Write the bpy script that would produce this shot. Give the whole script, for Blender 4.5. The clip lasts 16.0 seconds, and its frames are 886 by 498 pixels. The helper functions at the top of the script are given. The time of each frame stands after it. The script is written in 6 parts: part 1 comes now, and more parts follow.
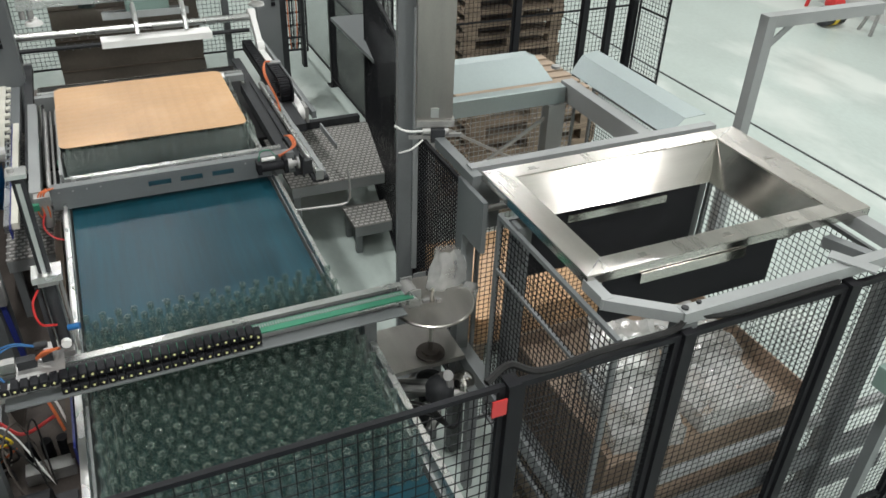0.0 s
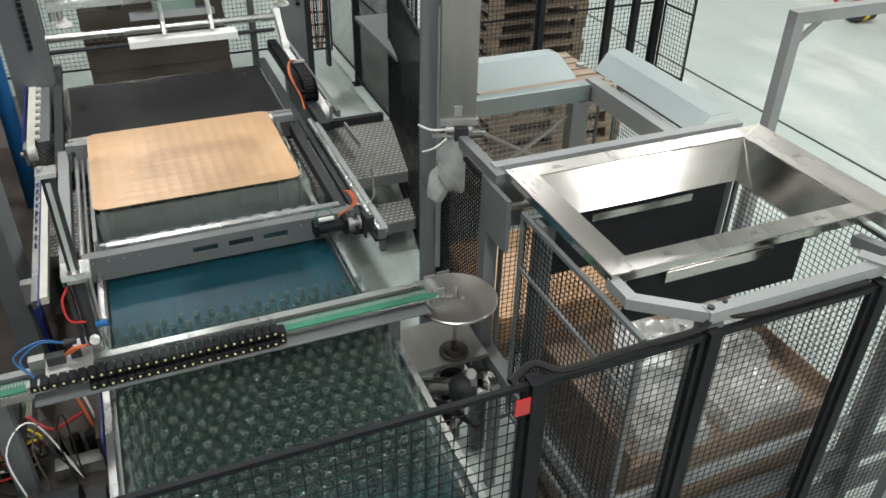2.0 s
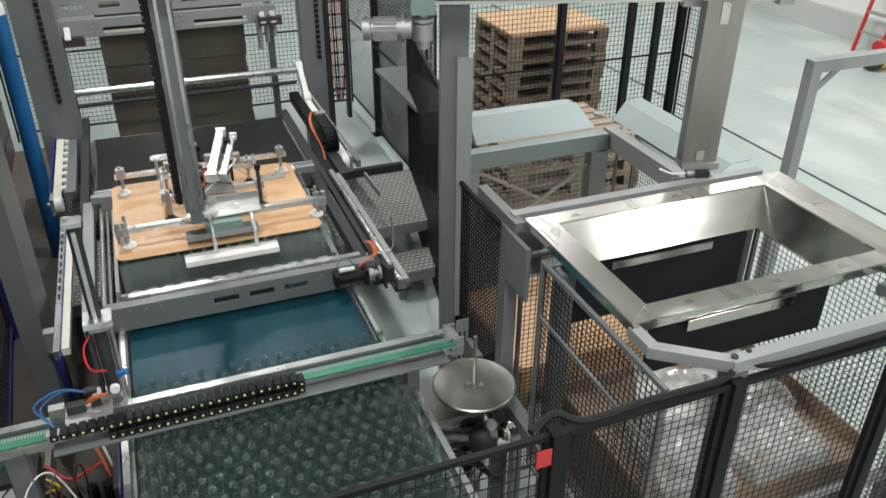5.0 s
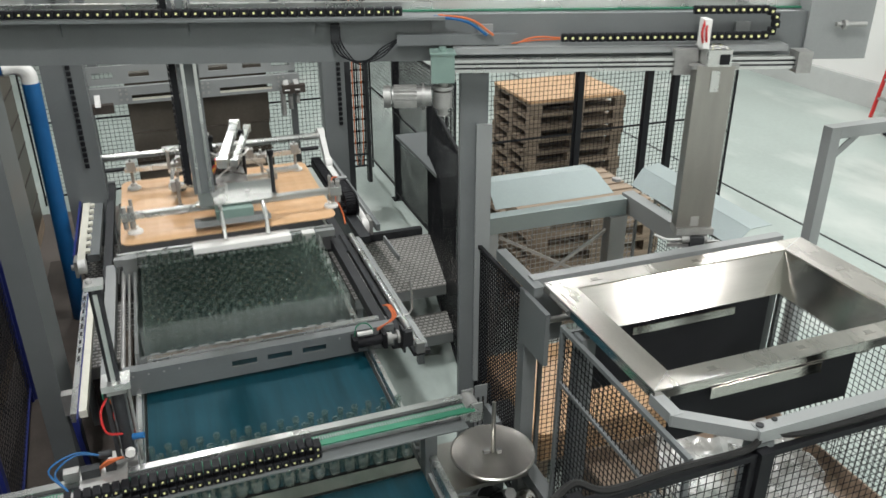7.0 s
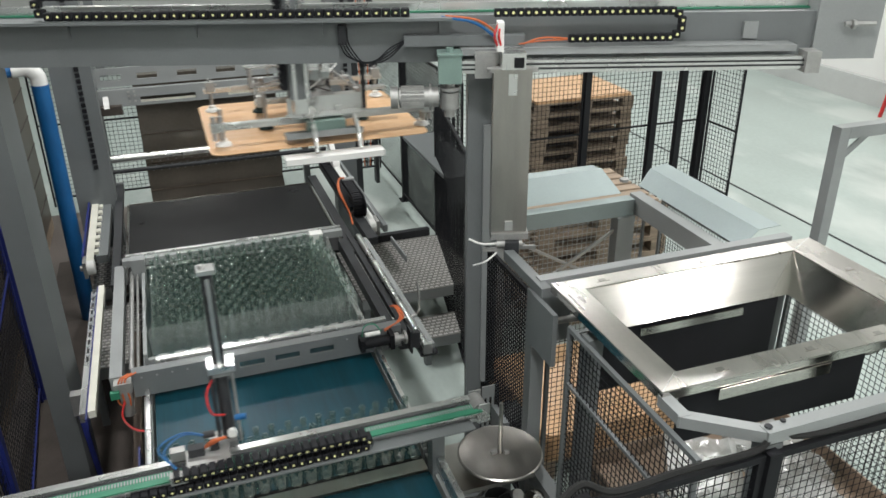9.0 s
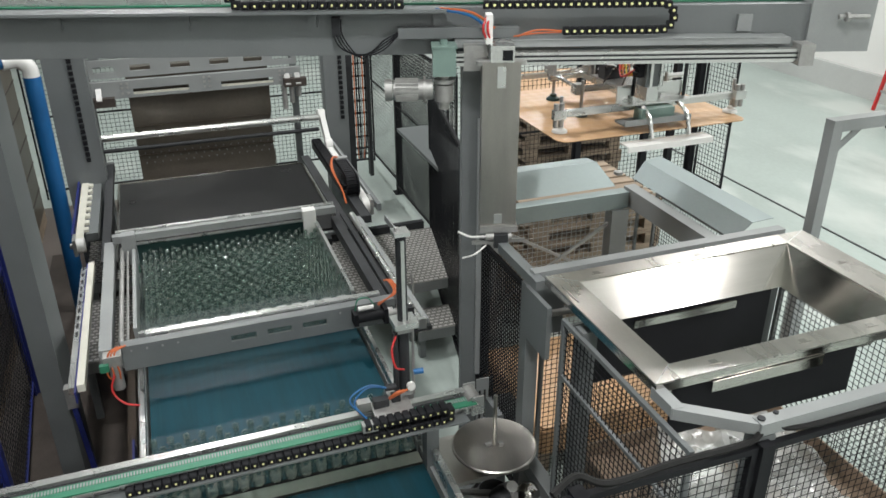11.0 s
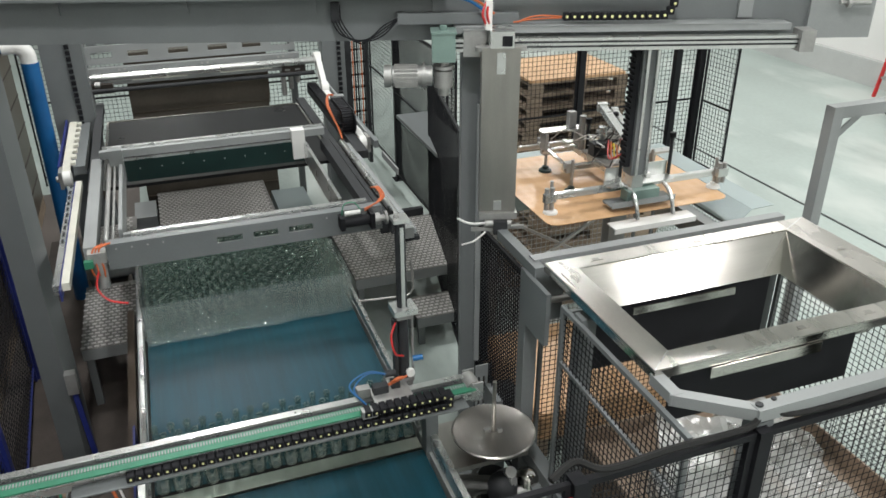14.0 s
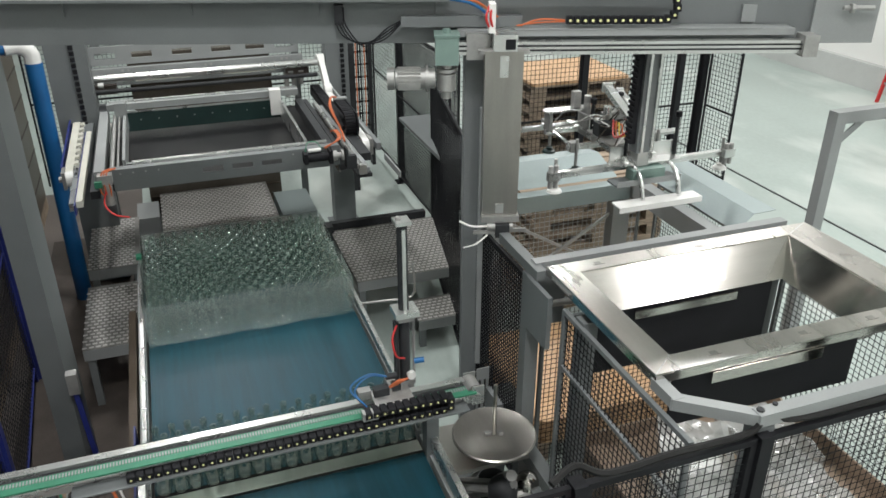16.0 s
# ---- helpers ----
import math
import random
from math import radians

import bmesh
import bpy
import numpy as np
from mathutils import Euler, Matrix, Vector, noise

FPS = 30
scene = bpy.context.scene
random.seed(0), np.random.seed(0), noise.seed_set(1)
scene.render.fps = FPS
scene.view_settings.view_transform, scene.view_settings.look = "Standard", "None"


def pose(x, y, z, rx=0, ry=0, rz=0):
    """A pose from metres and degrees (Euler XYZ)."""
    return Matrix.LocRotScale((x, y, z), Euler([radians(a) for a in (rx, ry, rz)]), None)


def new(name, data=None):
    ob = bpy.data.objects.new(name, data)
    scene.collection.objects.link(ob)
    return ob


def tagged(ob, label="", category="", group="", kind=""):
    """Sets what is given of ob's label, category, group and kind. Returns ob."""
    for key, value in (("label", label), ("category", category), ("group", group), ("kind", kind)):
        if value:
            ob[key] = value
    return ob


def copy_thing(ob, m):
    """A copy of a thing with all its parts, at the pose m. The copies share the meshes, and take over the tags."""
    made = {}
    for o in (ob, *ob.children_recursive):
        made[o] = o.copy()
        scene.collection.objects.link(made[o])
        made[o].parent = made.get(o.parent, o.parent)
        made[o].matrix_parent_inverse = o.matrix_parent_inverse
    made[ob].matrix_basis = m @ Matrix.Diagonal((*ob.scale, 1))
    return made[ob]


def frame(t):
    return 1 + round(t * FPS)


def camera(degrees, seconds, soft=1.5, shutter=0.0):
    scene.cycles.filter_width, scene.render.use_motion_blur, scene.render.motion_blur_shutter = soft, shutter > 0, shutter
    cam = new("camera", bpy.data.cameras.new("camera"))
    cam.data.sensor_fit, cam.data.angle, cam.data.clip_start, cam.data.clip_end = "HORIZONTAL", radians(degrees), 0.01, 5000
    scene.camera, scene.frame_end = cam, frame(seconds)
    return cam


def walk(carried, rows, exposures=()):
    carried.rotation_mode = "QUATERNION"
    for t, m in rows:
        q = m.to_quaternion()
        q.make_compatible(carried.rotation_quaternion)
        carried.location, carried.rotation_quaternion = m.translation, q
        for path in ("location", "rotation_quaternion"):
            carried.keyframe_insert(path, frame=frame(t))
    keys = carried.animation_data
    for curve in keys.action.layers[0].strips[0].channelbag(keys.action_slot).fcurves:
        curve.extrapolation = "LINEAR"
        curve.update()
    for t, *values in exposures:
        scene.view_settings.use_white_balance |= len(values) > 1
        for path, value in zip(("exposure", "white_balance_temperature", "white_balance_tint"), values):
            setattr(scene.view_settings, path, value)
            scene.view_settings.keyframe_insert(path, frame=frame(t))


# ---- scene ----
cam = camera(58.49, 16.0, soft=1.6, shutter=0.4)
EYE = (0.0, 0.0, 3.6)


def turned(yaw, pitch, roll):
    """A camera pose at the eye: turned left by yaw, tipped up by pitch, leaning left by roll."""
    return pose(*EYE) @ pose(0, 0, 0, 90 + pitch, 0, yaw) @ pose(0, 0, 0, 0, 0, roll)


PATH = [
    (0.0, -25.07, -33.4, 2.28),
    (0.5, -24.5, -33.56, 1.95),
    (1.0, -23.91, -33.66, 1.72),
    (1.5, -23.44, -33.68, 1.43),
    (2.0, -23.04, -33.56, 1.25),
    (2.5, -22.76, -33.39, 0.98),
    (3.0, -22.43, -33.21, 1.0),
    (5.5, -20.93, -28.61, 0.01),
    (6.0, -20.44, -27.04, -0.15),
    (6.5, -20.09, -25.98, -0.25),
    (7.0, -19.8, -25.44, -0.19),
    (7.5, -19.56, -25.33, -0.36),
    (8.0, -19.33, -25.3, -0.51),
    (8.5, -19.25, -25.3, -0.55),
    (9.0, -19.22, -25.38, -0.46),
    (11.5, -19.78, -26.05, -0.2),
    (12.0, -19.86, -26.21, -0.08),
    (12.5, -19.89, -26.39, 0.05),
    (13.0, -19.82, -26.56, 0.01),
    (13.5, -19.76, -26.74, -0.1),
    (14.0, -19.72, -26.87, -0.24),
    (14.5, -19.67, -26.92, -0.23),
    (15.0, -19.59, -26.91, -0.02),
    (15.5, -19.59, -26.79, 0.15),
    (16.0, -19.57, -26.67, 0.08),
]
walk(cam, [(t, turned(a, b, c)) for t, a, b, c in PATH])

# ---- light ----
world = bpy.data.worlds.new("hall_air")
scene.world = world
world.use_nodes = True
world.node_tree.nodes["Background"].inputs[0].default_value = (0.9, 0.97, 1.0, 1)
world.node_tree.nodes["Background"].inputs[1].default_value = 0.05


def hall_lamp(x, y, length, width, power, turn=0):
    data = bpy.data.lights.new("hall_lamp", "AREA")
    data.shape, data.size, data.size_y, data.energy = "RECTANGLE", length, width, power
    data.color = (1.0, 0.99, 0.975)
    ob = new("hall_lamp", data)
    ob.matrix_world = pose(x, y, 7.2, 0, 0, turn)
    return ob


for lx, power, starts in ((-5.6, 12, -5.2), (0.0, 195, -5.2), (7.4, 225, -3.4)):
    for k in range(4):
        hall_lamp(lx, starts + 5.8 * k, 0.5, 0.75, power)
scene.view_settings.exposure = 0.1

# ---- materials ----
def material(name, color, rough=0.5, metal=0.0, spread=0.12, scale=6.0, grain=90.0, bump=0.05, stretch=(1, 1, 1), alpha_mix=None, stain=None, random_mix=0.0):
    """A node material with cloudy variation at two scales, fine relief and, if given, stains of another colour."""
    m = bpy.data.materials.new(name)
    m.use_nodes = True
    nt = m.node_tree
    n, l = nt.nodes, nt.links
    bsdf = n["Principled BSDF"]
    co = n.new("ShaderNodeTexCoord")
    mp = n.new("ShaderNodeMapping")
    mp.inputs["Scale"].default_value = stretch
    l.new(co.outputs["Object"], mp.inputs[0])
    big = n.new("ShaderNodeTexNoise")
    big.inputs["Scale"].default_value, big.inputs["Detail"].default_value = scale, 4
    fine = n.new("ShaderNodeTexNoise")
    fine.inputs["Scale"].default_value, fine.inputs["Detail"].default_value = grain, 3
    l.new(mp.outputs[0], big.inputs["Vector"])
    l.new(mp.outputs[0], fine.inputs["Vector"])
    add = n.new("ShaderNodeMath")
    add.operation = "MULTIPLY_ADD"
    add.inputs[1].default_value = 0.4
    l.new(fine.outputs[0], add.inputs[0])
    l.new(big.outputs[0], add.inputs[2])
    ramp = n.new("ShaderNodeValToRGB")
    lo = tuple(c * (1 - spread) for c in color)
    hi = tuple(min(1, c * (1 + spread)) for c in color)
    ramp.color_ramp.elements[0].position, ramp.color_ramp.elements[1].position = 0.45, 0.95
    ramp.color_ramp.elements[0].color, ramp.color_ramp.elements[1].color = (*lo, 1), (*hi, 1)
    l.new(add.outputs[0], ramp.inputs[0])
    out = ramp.outputs[0]
    if stain:
        st = n.new("ShaderNodeTexNoise")
        st.inputs["Scale"].default_value, st.inputs["Detail"].default_value = stain[1], 6
        l.new(mp.outputs[0], st.inputs["Vector"])
        sr = n.new("ShaderNodeValToRGB")
        sr.color_ramp.elements[0].position, sr.color_ramp.elements[1].position = stain[2], stain[2] + 0.12
        l.new(st.outputs[0], sr.inputs[0])
        mix = n.new("ShaderNodeMix")
        mix.data_type = "RGBA"
        l.new(sr.outputs[0], mix.inputs[0])
        l.new(out, mix.inputs[6])
        mix.inputs[7].default_value = (*stain[0], 1)
        out = mix.outputs[2]
    if random_mix:
        info = n.new("ShaderNodeObjectInfo")
        hsv = n.new("ShaderNodeHueSaturation")
        mr = n.new("ShaderNodeMapRange")
        mr.inputs[3].default_value, mr.inputs[4].default_value = 1 - random_mix, 1 + random_mix
        l.new(info.outputs["Random"], mr.inputs[0])
        l.new(mr.outputs[0], hsv.inputs["Value"])
        l.new(out, hsv.inputs["Color"])
        out = hsv.outputs[0]
    l.new(out, bsdf.inputs["Base Color"])
    rr = n.new("ShaderNodeMapRange")
    rr.inputs[3].default_value, rr.inputs[4].default_value = max(0.03, rough - 0.08), min(1, rough + 0.1)
    l.new(big.outputs[0], rr.inputs[0])
    l.new(rr.outputs[0], bsdf.inputs["Roughness"])
    bsdf.inputs["Metallic"].default_value = metal
    if bump:
        b = n.new("ShaderNodeBump")
        b.inputs["Strength"].default_value, b.inputs["Distance"].default_value = bump, 0.004
        l.new(fine.outputs[0], b.inputs["Height"])
        l.new(b.outputs[0], bsdf.inputs["Normal"])
    return m


def clear(name, tint, gloss_rough=0.04, veil=0.0, veil_color=(0.8, 0.85, 0.85), ior=1.5):
    """Thin clear stuff: see-through with a gloss by Fresnel and, if given, a milky veil."""
    m = bpy.data.materials.new(name)
    m.use_nodes = True
    nt = m.node_tree
    n, l = nt.nodes, nt.links
    n.remove(n["Principled BSDF"])
    tr, gl, fr, mix = n.new("ShaderNodeBsdfTransparent"), n.new("ShaderNodeBsdfGlossy"), n.new("ShaderNodeLayerWeight"), n.new("ShaderNodeMixShader")
    tr.inputs[0].default_value = (*tint, 1)
    gl.inputs["Roughness"].default_value = gloss_rough
    fr.inputs[0].default_value = 0.5
    power, rise = n.new("ShaderNodeMath"), n.new("ShaderNodeMath")
    power.operation, rise.operation = "POWER", "MULTIPLY_ADD"
    base = ((ior - 1) / (ior + 1)) ** 2
    power.inputs[1].default_value = 3.0
    rise.inputs[1].default_value, rise.inputs[2].default_value = 0.9 - base, base
    l.new(fr.outputs["Facing"], power.inputs[0])
    l.new(power.outputs[0], rise.inputs[0])
    body = tr.outputs[0]
    if veil:
        df, mv = n.new("ShaderNodeBsdfDiffuse"), n.new("ShaderNodeMixShader")
        df.inputs[0].default_value = (*veil_color, 1)
        tex = n.new("ShaderNodeTexNoise")
        tex.inputs["Scale"].default_value, tex.inputs["Detail"].default_value = 9, 5
        mr = n.new("ShaderNodeMapRange")
        mr.inputs[1].default_value, mr.inputs[2].default_value = 0.3, 0.75
        mr.inputs[3].default_value, mr.inputs[4].default_value = veil * 0.65, veil * 1.3
        co = n.new("ShaderNodeTexCoord")
        l.new(co.outputs["Object"], tex.inputs["Vector"])
        l.new(tex.outputs[0], mr.inputs[0])
        l.new(mr.outputs[0], mv.inputs[0])
        l.new(tr.outputs[0], mv.inputs[1])
        l.new(df.outputs[0], mv.inputs[2])
        body = mv.outputs[0]
    l.new(rise.outputs[0], mix.inputs[0])
    l.new(body, mix.inputs[1])
    l.new(gl.outputs[0], mix.inputs[2])
    l.new(mix.outputs[0], n["Material Output"].inputs[0])
    return m


GREY = material("grey_machine_paint", (0.155, 0.168, 0.172), 0.42, 0, 0.10, 3, 120, 0.04)
GREY_LIGHT = material("light_grey_paint", (0.27, 0.285, 0.285), 0.4, 0, 0.08, 3, 120, 0.03)
ALU = material("anodised_aluminium", (0.68, 0.69, 0.68), 0.27, 0.9, 0.08, 4, 150, 0.04, (1, 1, 1))
STEEL = material("brushed_stainless_steel", (0.62, 0.595, 0.56), 0.2, 1.0, 0.07, 2.5, 40, 0.05, (0.35, 0.35, 9))
STEEL_RIM = material("satin_stainless_steel", (0.60, 0.575, 0.54), 0.28, 1.0, 0.09, 2.5, 50, 0.04, (4, 1, 1))
# Rougher steel, its colour lowered to imitate the column reflecting a dark hall.
STEEL_DULL_DARKENED = material("dull_darkened_stainless_steel", (0.40, 0.385, 0.36), 0.34, 1.0, 0.1, 2.5, 60, 0.05, (6, 1, 1))
GALV = material("galvanised_steel", (0.30, 0.35, 0.35), 0.5, 0.6, 0.06, 3, 60, 0.03)
ZINC = material("zinc_plated_parts", (0.40, 0.40, 0.39), 0.52, 0.7, 0.15, 20, 150, 0.04)
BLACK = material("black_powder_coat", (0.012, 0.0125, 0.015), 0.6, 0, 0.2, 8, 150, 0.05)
DARK = material("dark_machine_parts", (0.035, 0.037, 0.04), 0.5, 0, 0.25, 9, 120, 0.06)
RUBBER = material("black_rubber", (0.02, 0.02, 0.02), 0.75, 0, 0.2, 20, 200, 0.1)
PLATE = material("black_slide_plate", (0.012, 0.012, 0.013), 0.3, 0.0, 0.3, 2.2, 80, 0.02, (1, 1, 1), stain=((0.028, 0.027, 0.026), 2.3, 0.62))
BELT = material("teal_conveyor_belt", (0.005, 0.048, 0.069), 0.42, 0, 0.25, 3.5, 160, 0.06, (7, 0.5, 1), stain=((0.010, 0.060, 0.080), 2.2, 0.6))
FLOOR = material("green_grey_epoxy_floor", (0.37, 0.43, 0.405), 0.36, 0, 0.13, 0.9, 26, 0.03, (1.0, 0.45, 1), stain=((0.52, 0.565, 0.535), 0.8, 0.53))
WALL_GREY = material("grey_hall_cladding", (0.40, 0.41, 0.40), 0.7, 0, 0.05, 1, 40, 0.03)
WALL = material("white_wall_paint", (0.78, 0.78, 0.76), 0.7, 0, 0.03, 1, 40, 0.03)
CEIL = material("pale_ceiling_sheet", (0.82, 0.83, 0.82), 0.7, 0, 0.05, 1, 30, 0.03)
PLINTH = material("grey_plinth_concrete", (0.5, 0.51, 0.5), 0.7, 0, 0.08, 2, 40, 0.05)
CARD = material("brown_layer_board", (0.60, 0.375, 0.205), 0.33, 0, 0.10, 2.5, 60, 0.03, stain=((0.66, 0.43, 0.25), 3.0, 0.55))
CARD_OLD = material("plain_cardboard", (0.27, 0.20, 0.145), 0.6, 0, 0.14, 4, 80, 0.05)
WOOD = material("weathered_pallet_wood", (0.27, 0.21, 0.155), 0.75, 0, 0.3, 4, 60, 0.2, (0.6, 6, 6), random_mix=0.2)
def dimpled(m, pitch):
    """Adds the relief of bottle rings, pressed in a close pattern."""
    n, l = m.node_tree.nodes, m.node_tree.links
    v = n.new("ShaderNodeTexVoronoi")
    v.inputs["Scale"].default_value, v.inputs["Randomness"].default_value = 1 / pitch, 0.12
    co = n.new("ShaderNodeTexCoord")
    b = n.new("ShaderNodeBump")
    b.inputs["Strength"].default_value, b.inputs["Distance"].default_value = 0.2, 0.012
    l.new(co.outputs["Object"], v.inputs["Vector"])
    l.new(v.outputs["Distance"], b.inputs["Height"])
    l.new(b.outputs[0], n["Principled BSDF"].inputs["Normal"])


dimpled(CARD, 0.072)
GREEN = material("green_toothed_belt", (0.03, 0.19, 0.11), 0.45, 0, 0.12, 10, 120, 0.05)
TEAL_BOX = material("grey_green_gearbox_paint", (0.20, 0.29, 0.26), 0.4, 0, 0.1, 8, 120, 0.03)
BLUE = material("blue_paint", (0.010, 0.11, 0.30), 0.4, 0, 0.15, 6, 120, 0.04)
BLUE_DEEP = material("dark_blue_paint", (0.02, 0.03, 0.17), 0.4, 0, 0.15, 6, 120, 0.04)
RED = material("red_plastic", (0.55, 0.03, 0.03), 0.4, 0, 0.1, 8, 100, 0.03)
ORANGE = material("orange_cable_sheath", (0.55, 0.13, 0.04), 0.5, 0, 0.1, 8, 100, 0.03)
YELLOW = material("yellow_paint", (0.75, 0.55, 0.03), 0.45, 0, 0.1, 8, 100, 0.03)
WHITE = material("white_plastic", (0.80, 0.80, 0.78), 0.4, 0, 0.04, 5, 120, 0.03)
CREAM = material("cream_slide_strip", (0.74, 0.73, 0.64), 0.4, 0, 0.08, 12, 120, 0.05)
TREAD = material("perforated_tread_steel", (0.20, 0.195, 0.185), 0.45, 0.2, 0.2, 6, 100, 0.06)
TREAD_DOT = material("worn_tread_studs", (0.56, 0.55, 0.53), 0.35, 0.3, 0.15, 20, 100, 0.03)
DUST = material("dusty_dark_steel", (0.075, 0.064, 0.057), 0.6, 0.2, 0.25, 5, 80, 0.08)
DARK_GREEN = material("dark_green_board", (0.010, 0.030, 0.028), 0.35, 0, 0.2, 6, 100, 0.03)
FLOOR_PLATE = material("brown_worn_floor_plate", (0.11, 0.095, 0.085), 0.5, 0, 0.2, 1.2, 40, 0.06, stain=((0.20, 0.18, 0.165), 1.4, 0.56))
TANK = material("brown_wrap_panel", (0.085, 0.066, 0.05), 0.35, 0.2, 0.2, 1.5, 60, 0.03)
CURTAIN = material("smoky_brown_wrap", (0.105, 0.092, 0.076), 0.22, 0.1, 0.2, 2, 40, 0.1, (1, 1, 1))
LAMP_YELLOW = material("yellow_chain_pip", (0.80, 0.78, 0.36), 0.4, 0, 0.1, 10, 100, 0.0)
BELT.node_tree.nodes["Principled BSDF"].inputs["Specular IOR Level"].default_value = 0.3
for m in (STEEL,):
    spread = [n for n in m.node_tree.nodes if n.type == "MAP_RANGE"][0]
    spread.inputs[3].default_value, spread.inputs[4].default_value = 0.08, 0.12
for dull in (BLACK, DARK, DUST, TANK, PLATE, RUBBER):
    dull.node_tree.nodes["Principled BSDF"].inputs["Specular IOR Level"].default_value = 0.2
GLASS = clear("clear_bottle_glass", (0.88, 0.94, 0.915), 0.085, 0.055, (0.52, 0.67, 0.61), 2.5)
FILM = clear("clear_shrink_film", (0.95, 0.97, 0.96), 0.13, 0.15, (0.80, 0.90, 0.86), 1.6)
FILM_MILK = clear("crumpled_milky_film", (0.85, 0.87, 0.86), 0.2, 0.34, (0.82, 0.83, 0.82))

# ---- builders ----
def finish(bm, name, mat):
    me = bpy.data.meshes.new(name)
    bm.normal_update()
    bm.to_mesh(me)
    bm.free()
    me.set_sharp_from_angle(angle=radians(38))
    me.materials.append(mat)
    return me


def bx(bm, x0, x1, y0, y1, z0, z1):
    """A box between two corners."""
    v = [bm.verts.new((x, y, z)) for z in (z0, z1) for x, y in ((x0, y0), (x1, y0), (x1, y1), (x0, y1))]
    for f in ((3, 2, 1, 0), (4, 5, 6, 7), (0, 1, 5, 4), (1, 2, 6, 5), (2, 3, 7, 6), (3, 0, 4, 7)):
        bm.faces.new([v[i] for i in f])


def frame_at(a, b, up=(0, 0, 1)):
    a, b = Vector(a), Vector(b)
    d = (b - a).normalized()
    u = Vector(up)
    if abs(d.dot(u)) > 0.95:
        u = Vector((0, 1, 0))
    s = d.cross(u).normalized()
    return a, b, d, s, s.cross(d)


def bar(bm, a, b, w, h, up=(0, 0, 1)):
    """A square bar from a to b, w wide and h high."""
    a, b, d, s, u = frame_at(a, b, up)
    v = [bm.verts.new(p + s * i * w / 2 + u * j * h / 2) for p in (a, b) for i, j in ((-1, -1), (1, -1), (1, 1), (-1, 1))]
    for f in ((0, 1, 2, 3), (7, 6, 5, 4), (0, 4, 5, 1), (1, 5, 6, 2), (2, 6, 7, 3), (3, 7, 4, 0)):
        bm.faces.new([v[i] for i in f])


def cyl(bm, a, b, r, n=12, r2=None):
    """A round bar from a to b."""
    a, b, d, s, u = frame_at(a, b)
    r2 = r if r2 is None else r2
    rings = [[bm.verts.new(p + (s * math.cos(2 * math.pi * i / n) + u * math.sin(2 * math.pi * i / n)) * q) for i in range(n)] for p, q in ((a, r), (b, r2))]
    for i in range(n):
        bm.faces.new((rings[0][i], rings[1][i], rings[1][(i + 1) % n], rings[0][(i + 1) % n])).smooth = True
    bm.faces.new(rings[0])
    bm.faces.new(rings[1][::-1])


def hose(bm, pts, r, n=6, steps=6):
    """A bent hose through points."""
    P = [Vector(p) for p in pts]
    P = [P[0] * 2 - P[1]] + P + [P[-1] * 2 - P[-2]]
    line = []
    for i in range(1, len(P) - 2):
        for k in range(steps):
            t = k / steps
            a, b, c, d = P[i - 1:i + 3]
            line.append(0.5 * (2 * b + (c - a) * t + (2 * a - 5 * b + 4 * c - d) * t * t + (3 * b - a - 3 * c + d) * t ** 3))
    line.append(P[-2])
    prev = None
    for i, p in enumerate(line):
        d = (line[min(i + 1, len(line) - 1)] - line[max(i - 1, 0)]).normalized()
        s = d.cross(Vector((0.3, 0.2, 1))).normalized()
        u = s.cross(d)
        ring = [bm.verts.new(p + (s * math.cos(2 * math.pi * k / n) + u * math.sin(2 * math.pi * k / n)) * r) for k in range(n)]
        if prev:
            for k in range(n):
                bm.faces.new((prev[k], prev[(k + 1) % n], ring[(k + 1) % n], ring[k])).smooth = True
        prev = ring


def lathe(bm, rows, n=12, at=(0, 0, 0), cap=True):
    """A turned body from rows of radius and height."""
    ax, ay, az = at
    rings = [[bm.verts.new((ax + r * math.cos(2 * math.pi * i / n), ay + r * math.sin(2 * math.pi * i / n), az + z)) for i in range(n)] for r, z in rows]
    for a, b in zip(rings, rings[1:]):
        for i in range(n):
            bm.faces.new((a[i], a[(i + 1) % n], b[(i + 1) % n], b[i])).smooth = True
    if cap:
        bm.faces.new(rings[0][::-1])
        bm.faces.new(rings[-1])


def slab(bm, pts, z0, z1):
    """A flat plate with the outline pts, from z0 to z1."""
    lo = [bm.verts.new((x, y, z0)) for x, y in pts]
    hi = [bm.verts.new((x, y, z1)) for x, y in pts]
    bm.faces.new(lo[::-1])
    bm.faces.new(hi)
    for i in range(len(pts)):
        j = (i + 1) % len(pts)
        bm.faces.new((lo[i], lo[j], hi[j], hi[i]))


def part(name, build, mat, parent, label="", bevel=0.0, at=None, kind=""):
    """One mesh object under a thing. build fills a bmesh in the thing's space."""
    bm = bmesh.new()
    build(bm)
    if bevel:
        bmesh.ops.bevel(bm, geom=[e for e in bm.edges if e.calc_face_angle(0) > 0.6], offset=bevel, segments=1, affect="EDGES", clamp_overlap=True)
    ob = new(name, finish(bm, name, mat))
    ob.parent = parent
    if at is not None:
        ob.matrix_basis = at
    return tagged(ob, label, kind=kind)


def thing(name, at, label, category, group="", kind=""):
    ob = new(name)
    ob.empty_display_size = 0.1
    ob.matrix_basis = at if isinstance(at, Matrix) else pose(*at)
    return tagged(ob, label, category, group, kind)


def boxes(*rows):
    return lambda bm: [bx(bm, *r) for r in rows]


def bars(*rows):
    return lambda bm: [bar(bm, *r) for r in rows]


